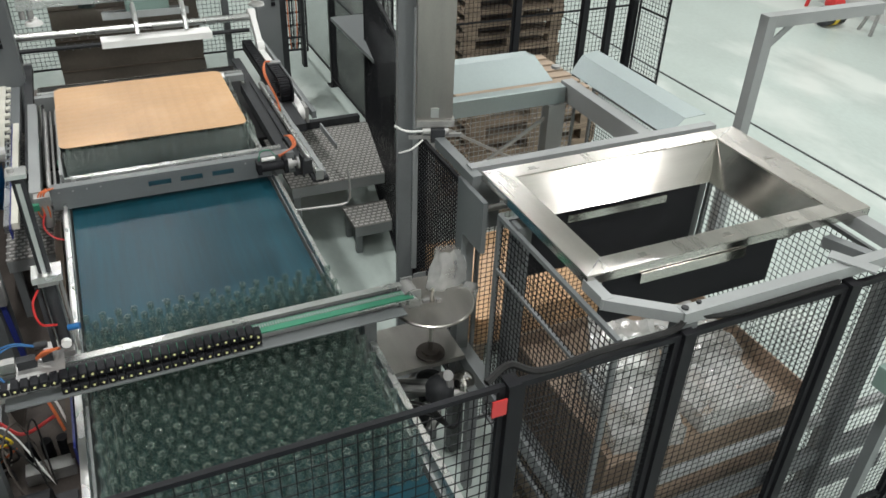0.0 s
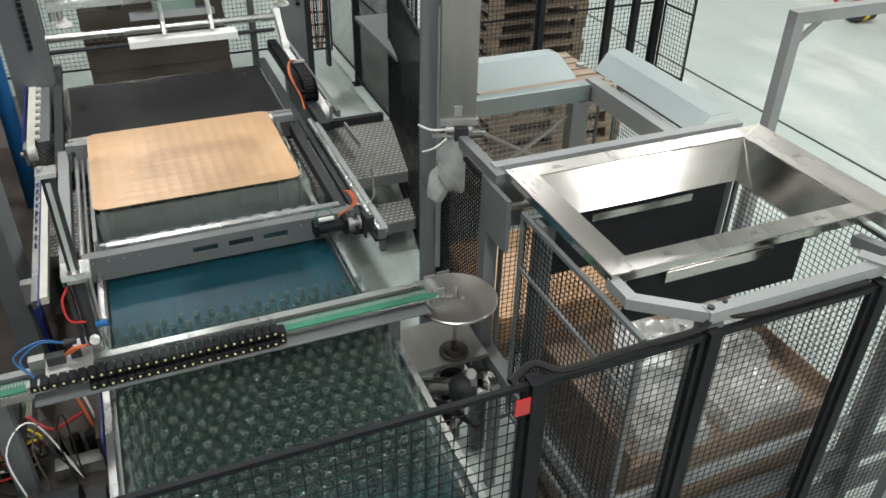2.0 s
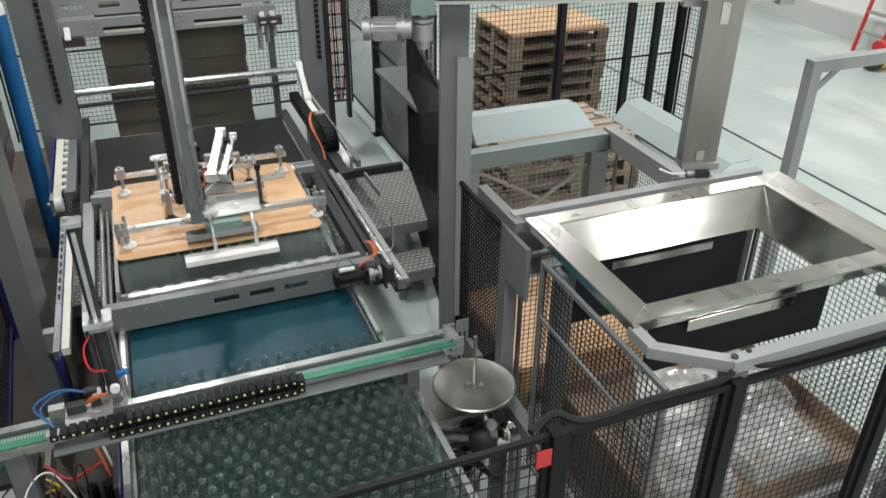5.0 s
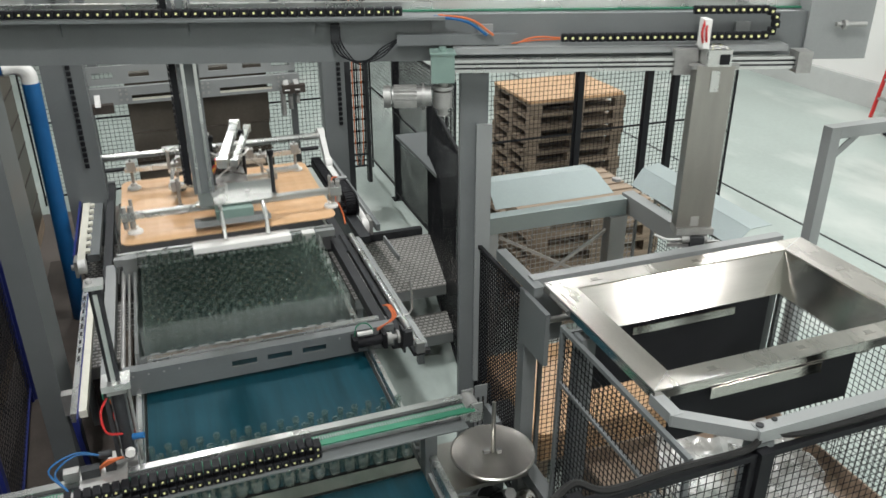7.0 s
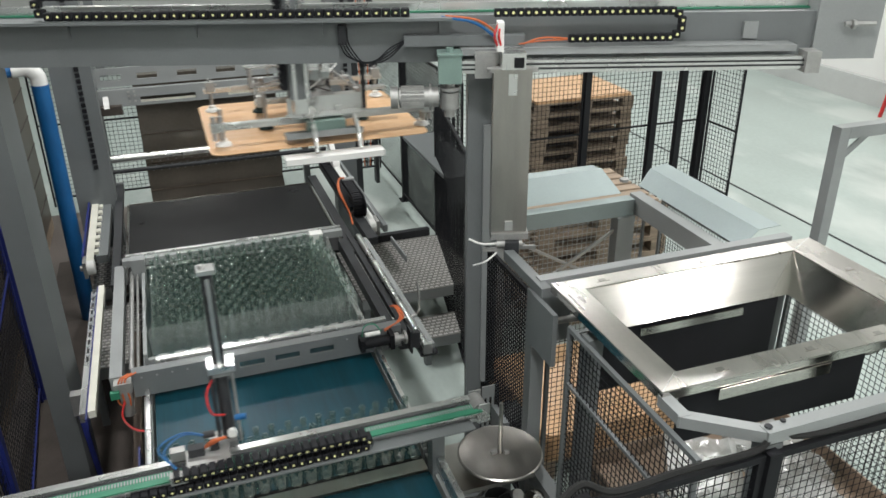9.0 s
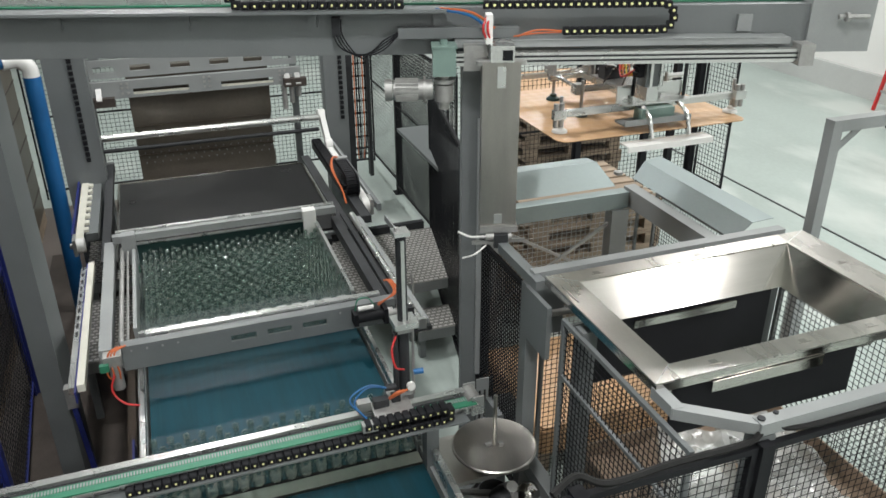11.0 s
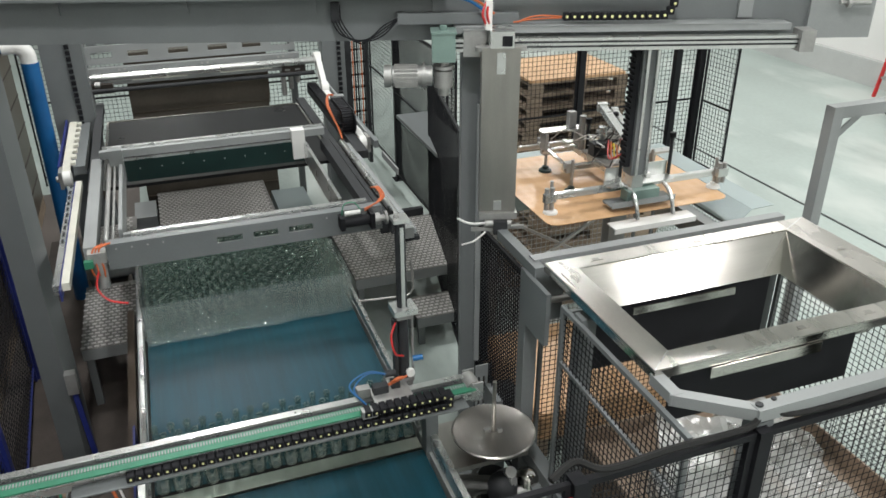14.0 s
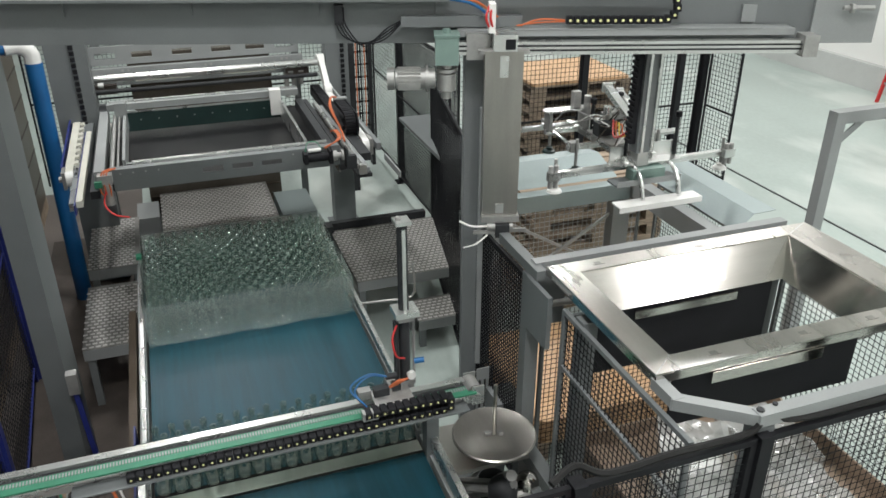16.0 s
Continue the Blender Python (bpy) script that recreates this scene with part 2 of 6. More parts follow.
def rods(*rows):
    return lambda bm: [cyl(bm, *r) for r in rows]


def solo(name, build, mat, label, category, kind="", bevel=0.0, at=(0, 0, 0), group=""):
    """A thing of one mesh."""
    bm = bmesh.new()
    build(bm)
    if bevel:
        bmesh.ops.bevel(bm, geom=[e for e in bm.edges if e.calc_face_angle(0) > 0.6], offset=bevel, segments=1, affect="EDGES", clamp_overlap=True)
    ob = new(name, finish(bm, name, mat))
    ob.matrix_basis = pose(*at)
    return tagged(ob, label, category, group, kind)


def sheet(bm, quad, t=0.004):
    """A thin plate over four points."""
    q = [Vector(p) for p in quad]
    nrm = (q[1] - q[0]).cross(q[2] - q[0]).normalized() * t
    a = [bm.verts.new(p) for p in q]
    b = [bm.verts.new(p - nrm) for p in q]
    bm.faces.new(a)
    bm.faces.new(b[::-1])
    for i in range(4):
        j = (i + 1) % 4
        bm.faces.new((a[j], a[i], b[i], b[j]))


def pierced(bm, x0, x1, y0, y1, z0, z1, slots, s0, s1):
    """An upright plate with a row of long slots through it, in one piece."""
    xs = sorted({x0, x1, *[v for ab in slots for v in ab]})
    zs = [z0, s0, s1, z1]
    made = {}

    def vert(i, k, y):
        if (i, k, y) not in made:
            made[i, k, y] = bm.verts.new((xs[i], y, zs[k]))
        return made[i, k, y]

    def solid(i, k):
        return 0 <= i < len(xs) - 1 and 0 <= k < 3 and not (k == 1 and (xs[i], xs[i + 1]) in slots)
    for i in range(len(xs) - 1):
        for k in range(3):
            if solid(i, k):
                ring = [(i, k), (i + 1, k), (i + 1, k + 1), (i, k + 1)]
                bm.faces.new([vert(a, b, y0) for a, b in ring])
                bm.faces.new([vert(a, b, y1) for a, b in ring[::-1]])
                for j, (di, dk) in enumerate(((0, -1), (1, 0), (0, 1), (-1, 0))):
                    if not solid(i + di, k + dk):
                        p, q = ring[j], ring[(j + 1) % 4]
                        bm.faces.new((vert(*q, y0), vert(*p, y0), vert(*p, y1), vert(*q, y1)))


def slab_side(bm, x0, x1, y0, y1, z, r):
    pts = []
    for cy, a0 in ((y1 - r / 2, -90), (y0 + r / 2, 90)):
        for k in range(9):
            a = radians(a0 + 180 * k / 8)
            pts.append((cy + r / 2 * math.cos(a), z + r / 2 * math.sin(a)))
    lo = [bm.verts.new((x0, y, zz)) for y, zz in pts]
    hi = [bm.verts.new((x1, y, zz)) for y, zz in pts]
    bm.faces.new(lo)
    bm.faces.new(hi[::-1])
    for i in range(len(pts)):
        j = (i + 1) % len(pts)
        bm.faces.new((lo[j], lo[i], hi[i], hi[j]))

# ---- hall ----
HX0, HX1, HY0, HY1, HZ = -7.0, 11.3, -6.0, 19.0, 8.0
solo("floor", boxes((HX0, HX1, HY0, HY1, -0.2, 0.0)), FLOOR, "green-grey epoxy hall floor with pale scuffs", "floor", "structure")
solo("ceiling", boxes((HX0, HX1, HY0, HY1, HZ, HZ + 0.2)), CEIL, "pale sheet hall ceiling", "ceiling", "structure")
solo("wall_east", boxes((HX1, HX1 + 0.25, HY0, HY1, 0, HZ)), WALL, "white painted hall wall", "wall", "structure")
solo("wall_west", boxes((HX0 - 0.25, HX0, HY0, HY1, 0, HZ)), WALL_GREY, "grey clad hall wall", "wall", "structure")
solo("wall_north", boxes((HX0, HX1, HY1, HY1 + 0.25, 0, HZ)), WALL_GREY, "grey clad hall wall", "wall", "structure")
solo("wall_south", boxes((HX0, HX1, HY0 - 0.25, HY0, 0, HZ)), WALL, "white painted hall wall", "wall", "structure")
solo("trim", boxes((HX1 - 0.12, HX1 - 0.003, HY0, HY1, 0.0, 0.42)), PLINTH, "grey concrete plinth along the wall", "plinth", "structure", 0.01)
solo("floor_joint", boxes((6.57, 6.60, HY0, HY1, 0.002, 0.006)), DARK, "dark straight joint in the floor", "joint", "structure")

B = 0.99          # height of the belt
LIFT = 0.56       # how far the lift table rises

# ---- infeed conveyor ----
def conveyor():
    c = thing("belt_conveyor", (0.297, 4.1, 0), "grey steel conveyor with a wide teal belt", "conveyor")
    part("belt", boxes((-0.62, 0.62, -1.12, 1.26, B - 0.03, B)), BELT, c, "worn teal blue conveyor belt", 0.004)
    part("belt_roller", rods(((-0.62, 1.26, B - 0.05), (0.62, 1.26, B - 0.05), 0.046, 16)), RUBBER, c)
    part("belt_roller", rods(((-0.62, -1.12, B - 0.05), (0.62, -1.12, B - 0.05), 0.046, 16)), RUBBER, c)
    for s in (-1, 1):
        part("side_frame", boxes(tuple(sorted((s * 0.635, s * 0.675))) + (-1.1, 1.25, B - 0.17, B + 0.012)), GREY_LIGHT, c, bevel=0.004)
        part("guide_rail", lambda bm: (bar(bm, (s * 0.648, -1.1, B + 0.05), (s * 0.648, 1.25, B + 0.05), 0.022, 0.045),
                                       bar(bm, (s * 0.648, -1.0, B + 0.0), (s * 0.648, -1.0, B + 0.05), 0.015, 0.03)), ALU, c, "bright aluminium side guide", 0.003)
        for y in (-0.95, 1.0):
            part("leg", boxes((s * 0.655 - 0.04, s * 0.655 + 0.04, y - 0.04, y + 0.04, 0.0, B - 0.172)), GREY, c, bevel=0.004)
        part("foot_beam", boxes((s * 0.655 - 0.03, s * 0.655 + 0.03, -0.905, 0.955, 0.25, 0.33)), GREY, c, bevel=0.004)
    part("green_tag", boxes((-0.67, -0.63, 1.19, 1.25, B + 0.076, B + 0.10)), GREEN, c, "small green end block")
    return c


def outfeed():
    c = thing("outfeed_conveyor", (0.297, 2.0, 0), "teal belt conveyor that carries bottles away", "conveyor")
    part("belt", boxes((-0.62, 0.62, -2.6, 0.86, B - 0.036, B - 0.006)), BELT, c, "worn teal blue conveyor belt", 0.004)
    part("transfer_plate", boxes((-0.62, 0.62, 0.875, 0.955, B - 0.02, B - 0.003)), STEEL_DULL_DARKENED, c, "narrow steel transfer strip", 0.002)
    for s in (-1, 1):
        part("side_frame", boxes(tuple(sorted((s * 0.635, s * 0.675))) + (-2.6, 0.97, B - 0.17, B + 0.012)), GREY_LIGHT, c, bevel=0.004)
        part("guide_rail", lambda bm: bar(bm, (s * 0.66, -2.6, B + 0.07), (s * 0.66, 0.97, B + 0.07), 0.03, 0.085), ALU, c, "bright aluminium side guide", 0.004)
        for y in (-2.3, -0.6):
            part("leg", boxes((s * 0.655 - 0.04, s * 0.655 + 0.04, y - 0.04, y + 0.04, 0.0, B - 0.172)), GREY, c, bevel=0.004)


conveyor()
outfeed()

# ---- bottles ----
PITCH = 0.0725
def bottle_mesh(n=12):
    """A bottle, open at the mouth, with a rolled lip."""
    bm = bmesh.new()
    lathe(bm, [(0.012, 0.006), (0.028, 0.0), (0.034, 0.004), (0.0352, 0.012), (0.0352, 0.125), (0.033, 0.15), (0.021, 0.178), (0.0145, 0.20), (0.0135, 0.243), (0.0168, 0.247), (0.0168, 0.264), (0.0145, 0.268), (0.0105, 0.266), (0.010, 0.235)], n, cap=False)
    return finish(bm, "bottle", GLASS)


BOTTLE = bottle_mesh()
def crate_rows(nx, ny, y0):
    out = []
    for j in range(ny):
        for i in range(nx - j % 2):
            out.append(((i - (nx - 1) / 2 + (j % 2) / 2) * PITCH, y0 + j * PITCH * 0.866))
    return out


rnd = random.Random(4)
layer = thing("bottle_layer", (0.297, 4.25, B + 0.001), "layer of clear glass bottles in a film hood, on the belt", "bottles")
for x, y in crate_rows(17, 16, 0.045):
    ob = new("bottle", BOTTLE)
    ob.parent = layer
    ob.matrix_basis = pose(x + rnd.uniform(-.0012, .0012), y + rnd.uniform(-.0012, .0012), 0, 0, 0, rnd.uniform(0, 360))


def hood(bm):
    """A loose wavy skirt of film round the layer, open below."""
    n, m = 96, 7
    w, d = 0.615, 1.03
    rings = []
    for k in range(m + 1):
        z = 0.003 + 0.262 * k / m
        ring = []
        for i in range(n):
            u = i / n * 4
            s, f = int(u), u - int(u)
            x, y = ((-w + 2 * w * f, 0), (w, d * f), (w - 2 * w * f, d), (-w, d - d * f))[s]
            nx, ny = ((0, -1), (1, 0), (0, 1), (-1, 0))[s]
            p = noise.noise(Vector((x * 5, y * 5, z * 3))) * 0.014 + noise.noise(Vector((x * 17, y * 17, z * 7 + 5))) * 0.006 + 0.012 * (1 - k / m) ** 2
            ring.append(bm.verts.new((x + nx * p, y + ny * p, z)))
        rings.append(ring)
    for a, b in zip(rings, rings[1:]):
        for i in range(n):
            bm.faces.new((a[i], a[(i + 1) % n], b[(i + 1) % n], b[i])).smooth = True


part("film_hood", hood, FILM, layer, "loose clear shrink film skirt")

rows_waiting = thing("bottle_rows", (0.297, 2.985, B + 0.001), "rows of clear glass bottles waiting on the teal belt", "bottles")
for x, y in crate_rows(17, 3, 0.005):
    ob = new("bottle", BOTTLE)
    ob.parent = rows_waiting
    ob.matrix_basis = pose(x + rnd.uniform(-.004, .004), y + rnd.uniform(-.004, .004), 0, 0, 0, rnd.uniform(0, 360))
rows_leaving = thing("bottle_stream", (0.297, 2.98, B - 0.004), "crowd of clear glass bottles carried along by the belt", "bottles")
for x, y in crate_rows(17, 17, -1.09):
    ob = new("bottle", BOTTLE)
    ob.parent = rows_leaving
    ob.matrix_basis = pose(x + rnd.uniform(-.004, .004), y + rnd.uniform(-.004, .004), 0, 0, 0, rnd.uniform(0, 360))


# ---- layer board ----
def board_outline(w, d, r, n=5):
    pts = []
    for cx, cy, a0 in ((w / 2 - r, d / 2 - r, 0), (-w / 2 + r, d / 2 - r, 90), (-w / 2 + r, -d / 2 + r, 180), (w / 2 - r, -d / 2 + r, 270)):
        for k in range(n + 1):
            a = radians(a0 + 90 * k / n)
            pts.append((cx + r * math.cos(a), cy + r * math.sin(a)))
    return pts


def board_mesh(bm):
    slab(bm, board_outline(1.2, 1.05, 0.06), 0, 0.004)
    nx, ny = 112, 98
    grid = []
    for j in range(ny + 1):
        row = []
        for i in range(nx + 1):
            x, y = -0.57 + 1.14 * i / nx, -0.495 + 0.99 * j / ny
            edge = 1.0 if 0 < i < nx and 0 < j < ny else 0.0
            lift_up = math.sin(math.pi * (x + 0.58 * y) / 0.0725) * math.sin(math.pi * (x - 0.58 * y) / 0.0725)
            row.append(bm.verts.new((x, y, 0.0043 + edge * (0.0004 + 0.0004 * lift_up))))
        grid.append(row)
    for a, b in zip(grid, grid[1:]):
        for i in range(nx):
            bm.faces.new((a[i], a[i + 1], b[i + 1], b[i])).smooth = True


layer_board = solo("layer_board", board_mesh, CARD, "brown cardboard layer board with bottle-ring dimples, on bottles", "board", at=(0.27, 4.78, 1.275))


# ---- lift table ----
lift = thing("lift_table", (0.27, 6.2, 0), "lift table with a black slide plate and guide arms", "lift table")
part("slide_plate", boxes((-0.74, 0.83, -0.74, 0.78, B - 0.022, B)), PLATE, lift, "scuffed glossy black slide plate", 0.004)
part("plate_edge", boxes((-0.76, -0.745, -0.8, 0.79, B - 0.06, B + 0.006), (0.835, 0.85, -0.8, 0.79, B - 0.06, B + 0.006), (-0.745, 0.835, 0.785, 0.8, B - 0.06, B + 0.006)), STEEL, lift, "thin steel plate edging")
part("cross_tube", rods(((-1.02, 1.5, 1.2), (1.18, 1.5, 1.2), 0.034, 16)), ALU, lift, "long bright round cross tube")
part("drive_shaft", rods(((-0.98, 1.42, 1.1), (1.14, 1.42, 1.1), 0.02, 10)), DARK, lift)
for s, xx in ((-1, -1.03), (1, 1.19)):
    part("pulley_bracket", lambda bm: (bar(bm, (xx, 1.5, 1.22), (xx, 1.24, 1.0), 0.05, 0.10), cyl(bm, (xx - 0.034, 1.51, 1.22), (xx + 0.034, 1.51, 1.22), 0.055, 18), cyl(bm, (xx - 0.034, 1.22, 0.99), (xx + 0.034, 1.22, 0.99), 0.06, 18)), WHITE, lift, "white bracket with two belt pulleys", 0.004)
    part("pulley_cap", rods(((xx - s * 0.036, 1.51, 1.22), (xx - s * 0.046, 1.51, 1.22), 0.03, 12)), ZINC, lift)
    part("belt_pulley", rods(((xx - 0.03, -0.2, 0.90), (xx + 0.03, -0.2, 0.90), 0.058, 18)), WHITE, lift, "white belt pulley")
    part("belt_bearing", lambda bm: (bx(bm, xx + s * 0.036 - 0.012, xx + s * 0.036 + 0.012, -0.27, -0.13, 0.84, 0.97), cyl(bm, (xx + s * 0.05, -0.2, 0.90), (xx + s * 0.075, -0.2, 0.90), 0.022, 10)), ZINC, lift)
    part("toothed_belt", lambda bm: sheet(bm, [(xx - 0.028, -0.2, 0.958), (xx + 0.028, -0.2, 0.958), (xx + 0.028, 1.2, 0.985), (xx - 0.028, 1.2, 0.985)], 0.012), CREAM if s < 0 else WHITE, lift, "pale toothed drive belt")
    part("belt_side_plate", bars(((xx + s * 0.05, -0.15, 0.93), (xx + s * 0.05, 1.5, 0.97), 0.014, 0.09)), BLUE_DEEP if s < 0 else GREY_LIGHT, lift, bevel=0.003)
part("long_beam", boxes((-0.985, -0.90, -0.15, 1.45, 0.90, 0.962)), GREY, lift, bevel=0.005)
part("inner_beam", boxes((-0.86, -0.80, -0.75, 1.4, 0.93, 0.985)), DARK, lift, bevel=0.005)
part("slotted_strip", lambda bm: pierced(bm, -0.9, -0.8, 1.401, 1.411, 0.9, 1.0, [(-0.88, -0.82)], 0.93, 0.97), GREY_LIGHT, lift)
for k in range(9):
    part("belt_cog", boxes((-0.996, -0.965, -0.12 + 0.14 * k, -0.06 + 0.14 * k, 0.964, 0.985)), CREAM, lift)
part("long_beam", boxes((1.06, 1.145, -0.55, 1.45, 0.90, 0.962)), DARK, lift, bevel=0.005)
part("outer_beam", boxes((1.255, 1.29, -0.32, 1.5, 0.89, 0.95)), GREY, lift, bevel=0.004)
part("side_trough", boxes((0.87, 0.945, -0.8, 1.0, 0.96, 0.985)), DARK, lift, bevel=0.003)
part("chain_track", lambda bm: [bx(bm, 1.06, 1.145, 0.05 + 0.045 * k, 0.085 + 0.045 * k, 0.964, 1.0) for k in range(31)], BLACK, lift, "black energy chain in its track", kind="stuff")
def chain_bend(bm):
    """The chain's bend: a ring of ribbed links standing on edge."""
    for k in range(13):
        a = radians(90 + 15 * k)
        b = radians(90 + 15 * k + 13)
        bar(bm, (1.10, -0.02 + 0.085 * math.cos(a), 1.05 + 0.085 * math.sin(a)), (1.10, -0.02 + 0.085 * math.cos(b), 1.05 + 0.085 * math.sin(b)), 0.085, 0.03)
    for k in range(8):
        bx(bm, 1.06, 1.142, 0.0 + 0.045 * k, 0.038 + 0.045 * k, 1.115, 1.15)


part("chain_bend", chain_bend, BLACK, lift, "bend of the black energy chain", kind="stuff")
part("chain_guard", lambda bm: slab_side(bm, 1.148, 1.158, -0.16, 0.42, 1.05, 0.2), BLACK, lift, "black rounded chain cheek")
part("chain_hold", boxes((1.06, 1.17, 0.30, 0.36, 1.152, 1.165)), GREY_LIGHT, lift, bevel=0.003)
part("orange_lead", lambda bm: [hose(bm, [(1.08, 0.33, 1.17), (1.02, 0.25, 1.19), (0.99 - 0.01 * k, 0.1, 1.14), (1.03, -0.05, 1.0), (1.0, -0.3, 0.99)], 0.008) for k in range(2)], ORANGE, lift, "orange cable loop")
part("front_sensor", bars(((1.27, -0.5, 0.90), (1.30, -0.82, 0.86), 0.012, 0.05)), GREY_LIGHT, lift)


# ---- sweep frame ----
sweep = thing("sweep_frame", (0.27, 3.95, 0), "grey rectangular sweep frame round the bottle layer", "frame")
def slotted(bm):
    """The front beam: a plate with three long slots and a folded top."""
    x0, x1, z0, z1 = -0.69, 0.83, 1.02, 1.17
    pierced(bm, x0, x1, -0.02, -0.008, z0, z1, [(-0.12, 0.02), (0.08, 0.22), (0.28, 0.42)], 1.082, 1.12)
    bx(bm, x0, x1, -0.008, 0.045, z1 - 0.012, z1)
    bx(bm, x0, x1, -0.008, 0.05, z0, z0 + 0.008)


part("front_beam", slotted, GREY, sweep, "grey front beam with three slots")
part("front_bolts", lambda bm: [cyl(bm, (x, -0.0225, 1.14), (x, -0.0205, 1.14), 0.006, 6) for x in (-0.64, -0.56, -0.48, -0.4, 0.5, 0.58, 0.66, 0.74)], ZINC, sweep, kind="stuff")
part("back_bolts", lambda bm: [cyl(bm, (-0.5 + 0.14 * k, 1.284, 1.11), (-0.5 + 0.14 * k, 1.281, 1.11), 0.006, 6) for k in range(8)], ZINC, sweep, kind="stuff")
part("front_track", boxes((-0.56, 0.76, 0.052, 0.09, 1.15, 1.185)), ALU, sweep, "bright linear track", 0.004)
part("inner_rail", boxes((-0.60, 0.62, 0.13, 0.155, 1.07, 1.15)), GREY_LIGHT, sweep, bevel=0.003)
for k in range(13):
    part("pusher_rib", boxes((-0.55 + 0.09 * k, -0.495 + 0.09 * k, 0.16, 0.205, 1.09, 1.13)), GREY_LIGHT, sweep, bevel=0.01)
part("back_beam", boxes((-0.74, 0.78, 1.31, 1.36, 1.19, 1.24)), GREY_LIGHT, sweep, bevel=0.004)
part("back_track", boxes((-0.72, 0.78, 1.365, 1.395, 1.215, 1.25)), ALU, sweep, bevel=0.003)
part("back_pusher", boxes((-0.60, 0.62, 1.285, 1.305, 1.02, 1.17)), DARK_GREEN, sweep, "dark green pusher board with bolts", 0.003)
part("back_pusher_edge", boxes((-0.60, 0.62, 1.283, 1.307, 1.172, 1.182)), ALU, sweep)
for xx in (-0.64, 0.58):
    part("clamp_bracket", boxes((xx - 0.045, xx + 0.045, 1.25, 1.33, 1.05, 1.262)), WHITE if xx > 0 else GREY_LIGHT, sweep, bevel=0.004)
part("left_beam", boxes((-0.80, -0.735, -0.02, 1.40, 1.09, 1.17)), GREY_LIGHT, sweep, bevel=0.004)
part("left_shaft", rods(((-0.69, 0.05, 1.15), (-0.69, 1.30, 1.15), 0.014, 10), ((-0.655, 0.05, 1.15), (-0.655, 1.30, 1.15), 0.008, 8)), ZINC, sweep)
part("left_pusher", boxes((-0.625, -0.605, 0.16, 1.24, 1.02, 1.17)), GREY_LIGHT, sweep, bevel=0.003)
part("right_beam", boxes((0.76, 0.82, -0.02, 1.40, 1.05, 1.13)), DARK, sweep, bevel=0.004)
part("right_pusher", boxes((0.615, 0.635, 0.16, 1.26, 1.02, 1.17)), ALU, sweep, bevel=0.003)
part("left_slide", boxes((-0.945, -0.905, 0.0, 1.55, 0.93, 0.975)), CREAM, sweep, "long cream slide strip", 0.004)
part("left_slide_back", boxes((-0.955, -0.946, -0.06, 1.55, 0.90, 0.97)), BLUE_DEEP, sweep)
part("left_slide_profile", boxes((-0.99, -0.957, 0.0, 1.5, 0.91, 0.965)), ALU, sweep, "silver slotted profile", 0.004)
part("left_slide_holes", lambda bm: [bx(bm, -0.98, -0.967, 0.55 + 0.1 * k, 0.60 + 0.1 * k, 0.9655, 0.968) for k in range(10)], DARK, sweep, kind="stuff")
part("right_slide", rods(((1.0, 0.02, 0.955), (1.0, 1.78, 0.955), 0.024, 14)), ALU, sweep, "long bright round rail")
part("right_slide_lower", boxes((1.03, 1.065, 0.05, 1.75, 0.915, 0.95)), GREY_LIGHT, sweep, bevel=0.004)
part("right_slide_base", boxes((0.965, 1.075, 0.02, 1.78, 0.885, 0.913)), DARK, sweep, bevel=0.004)
part("right_web", boxes((0.90, 0.935, 0.12, 1.75, 0.96, 1.0)), DARK, sweep, bevel=0.003)
part("right_hanger", boxes((0.835, 0.965, 0.03, 0.07, 0.96, 1.06)), DARK, sweep, bevel=0.004)
part("rail_stop", boxes((0.975, 1.03, -0.01, 0.018, 0.92, 0.99)), ALU, sweep, bevel=0.004)
part("damper", lambda bm: (cyl(bm, (0.59, -0.07, 1.115), (0.74, -0.07, 1.115), 0.03, 14), bx(bm, 0.565, 0.59, -0.105, -0.024, 1.08, 1.155), bx(bm, 0.74, 0.765, -0.115, -0.024, 1.07, 1.165)), BLACK, sweep, "black cylinder drive")
part("damper_coupling", rods(((0.766, -0.075, 1.115), (0.80, -0.075, 1.115), 0.036, 14), ((0.80, -0.075, 1.115), (0.83, -0.075, 1.115), 0.02, 10), ((0.83, -0.075, 1.115), (0.845, -0.075, 1.115), 0.04, 14)), ZINC, sweep, "zinc coupling")
part("damper_valve", lambda bm: (cyl(bm, (0.60, -0.055, 1.165), (0.69, -0.055, 1.165), 0.014, 10)), WHITE, sweep, "pale air fittings", 0.003)
part("damper_plate", boxes((0.86, 0.872, -0.12, -0.035, 1.02, 1.17)), DARK, sweep, bevel=0.003)
part("green_lead", lambda bm: hose(bm, [(0.58, -0.06, 1.16), (0.60, -0.05, 1.22), (0.66, -0.04, 1.22), (0.70, -0.05, 1.17)], 0.004), GREEN, sweep)
part("orange_leads", lambda bm: [hose(bm, [(0.80 + 0.012 * k, 0.1, 1.24), (0.815 + 0.01 * k, 0.04, 1.26), (0.82 + 0.01 * k, -0.03, 1.22), (0.72, -0.05, 1.165 + 0.006 * k)], 0.005) for k in range(3)], ORANGE, sweep, "bundle of orange leads")
part("corner_hoses", lambda bm: [hose(bm, [(-0.70 + 0.02 * k, -0.04, 1.19), (-0.75 + 0.015 * k, -0.07, 1.17), (-0.77 + 0.03 * k, -0.09, 1.06), (-0.72, -0.07, 0.98)], 0.005) for k in range(3)], ORANGE, sweep)
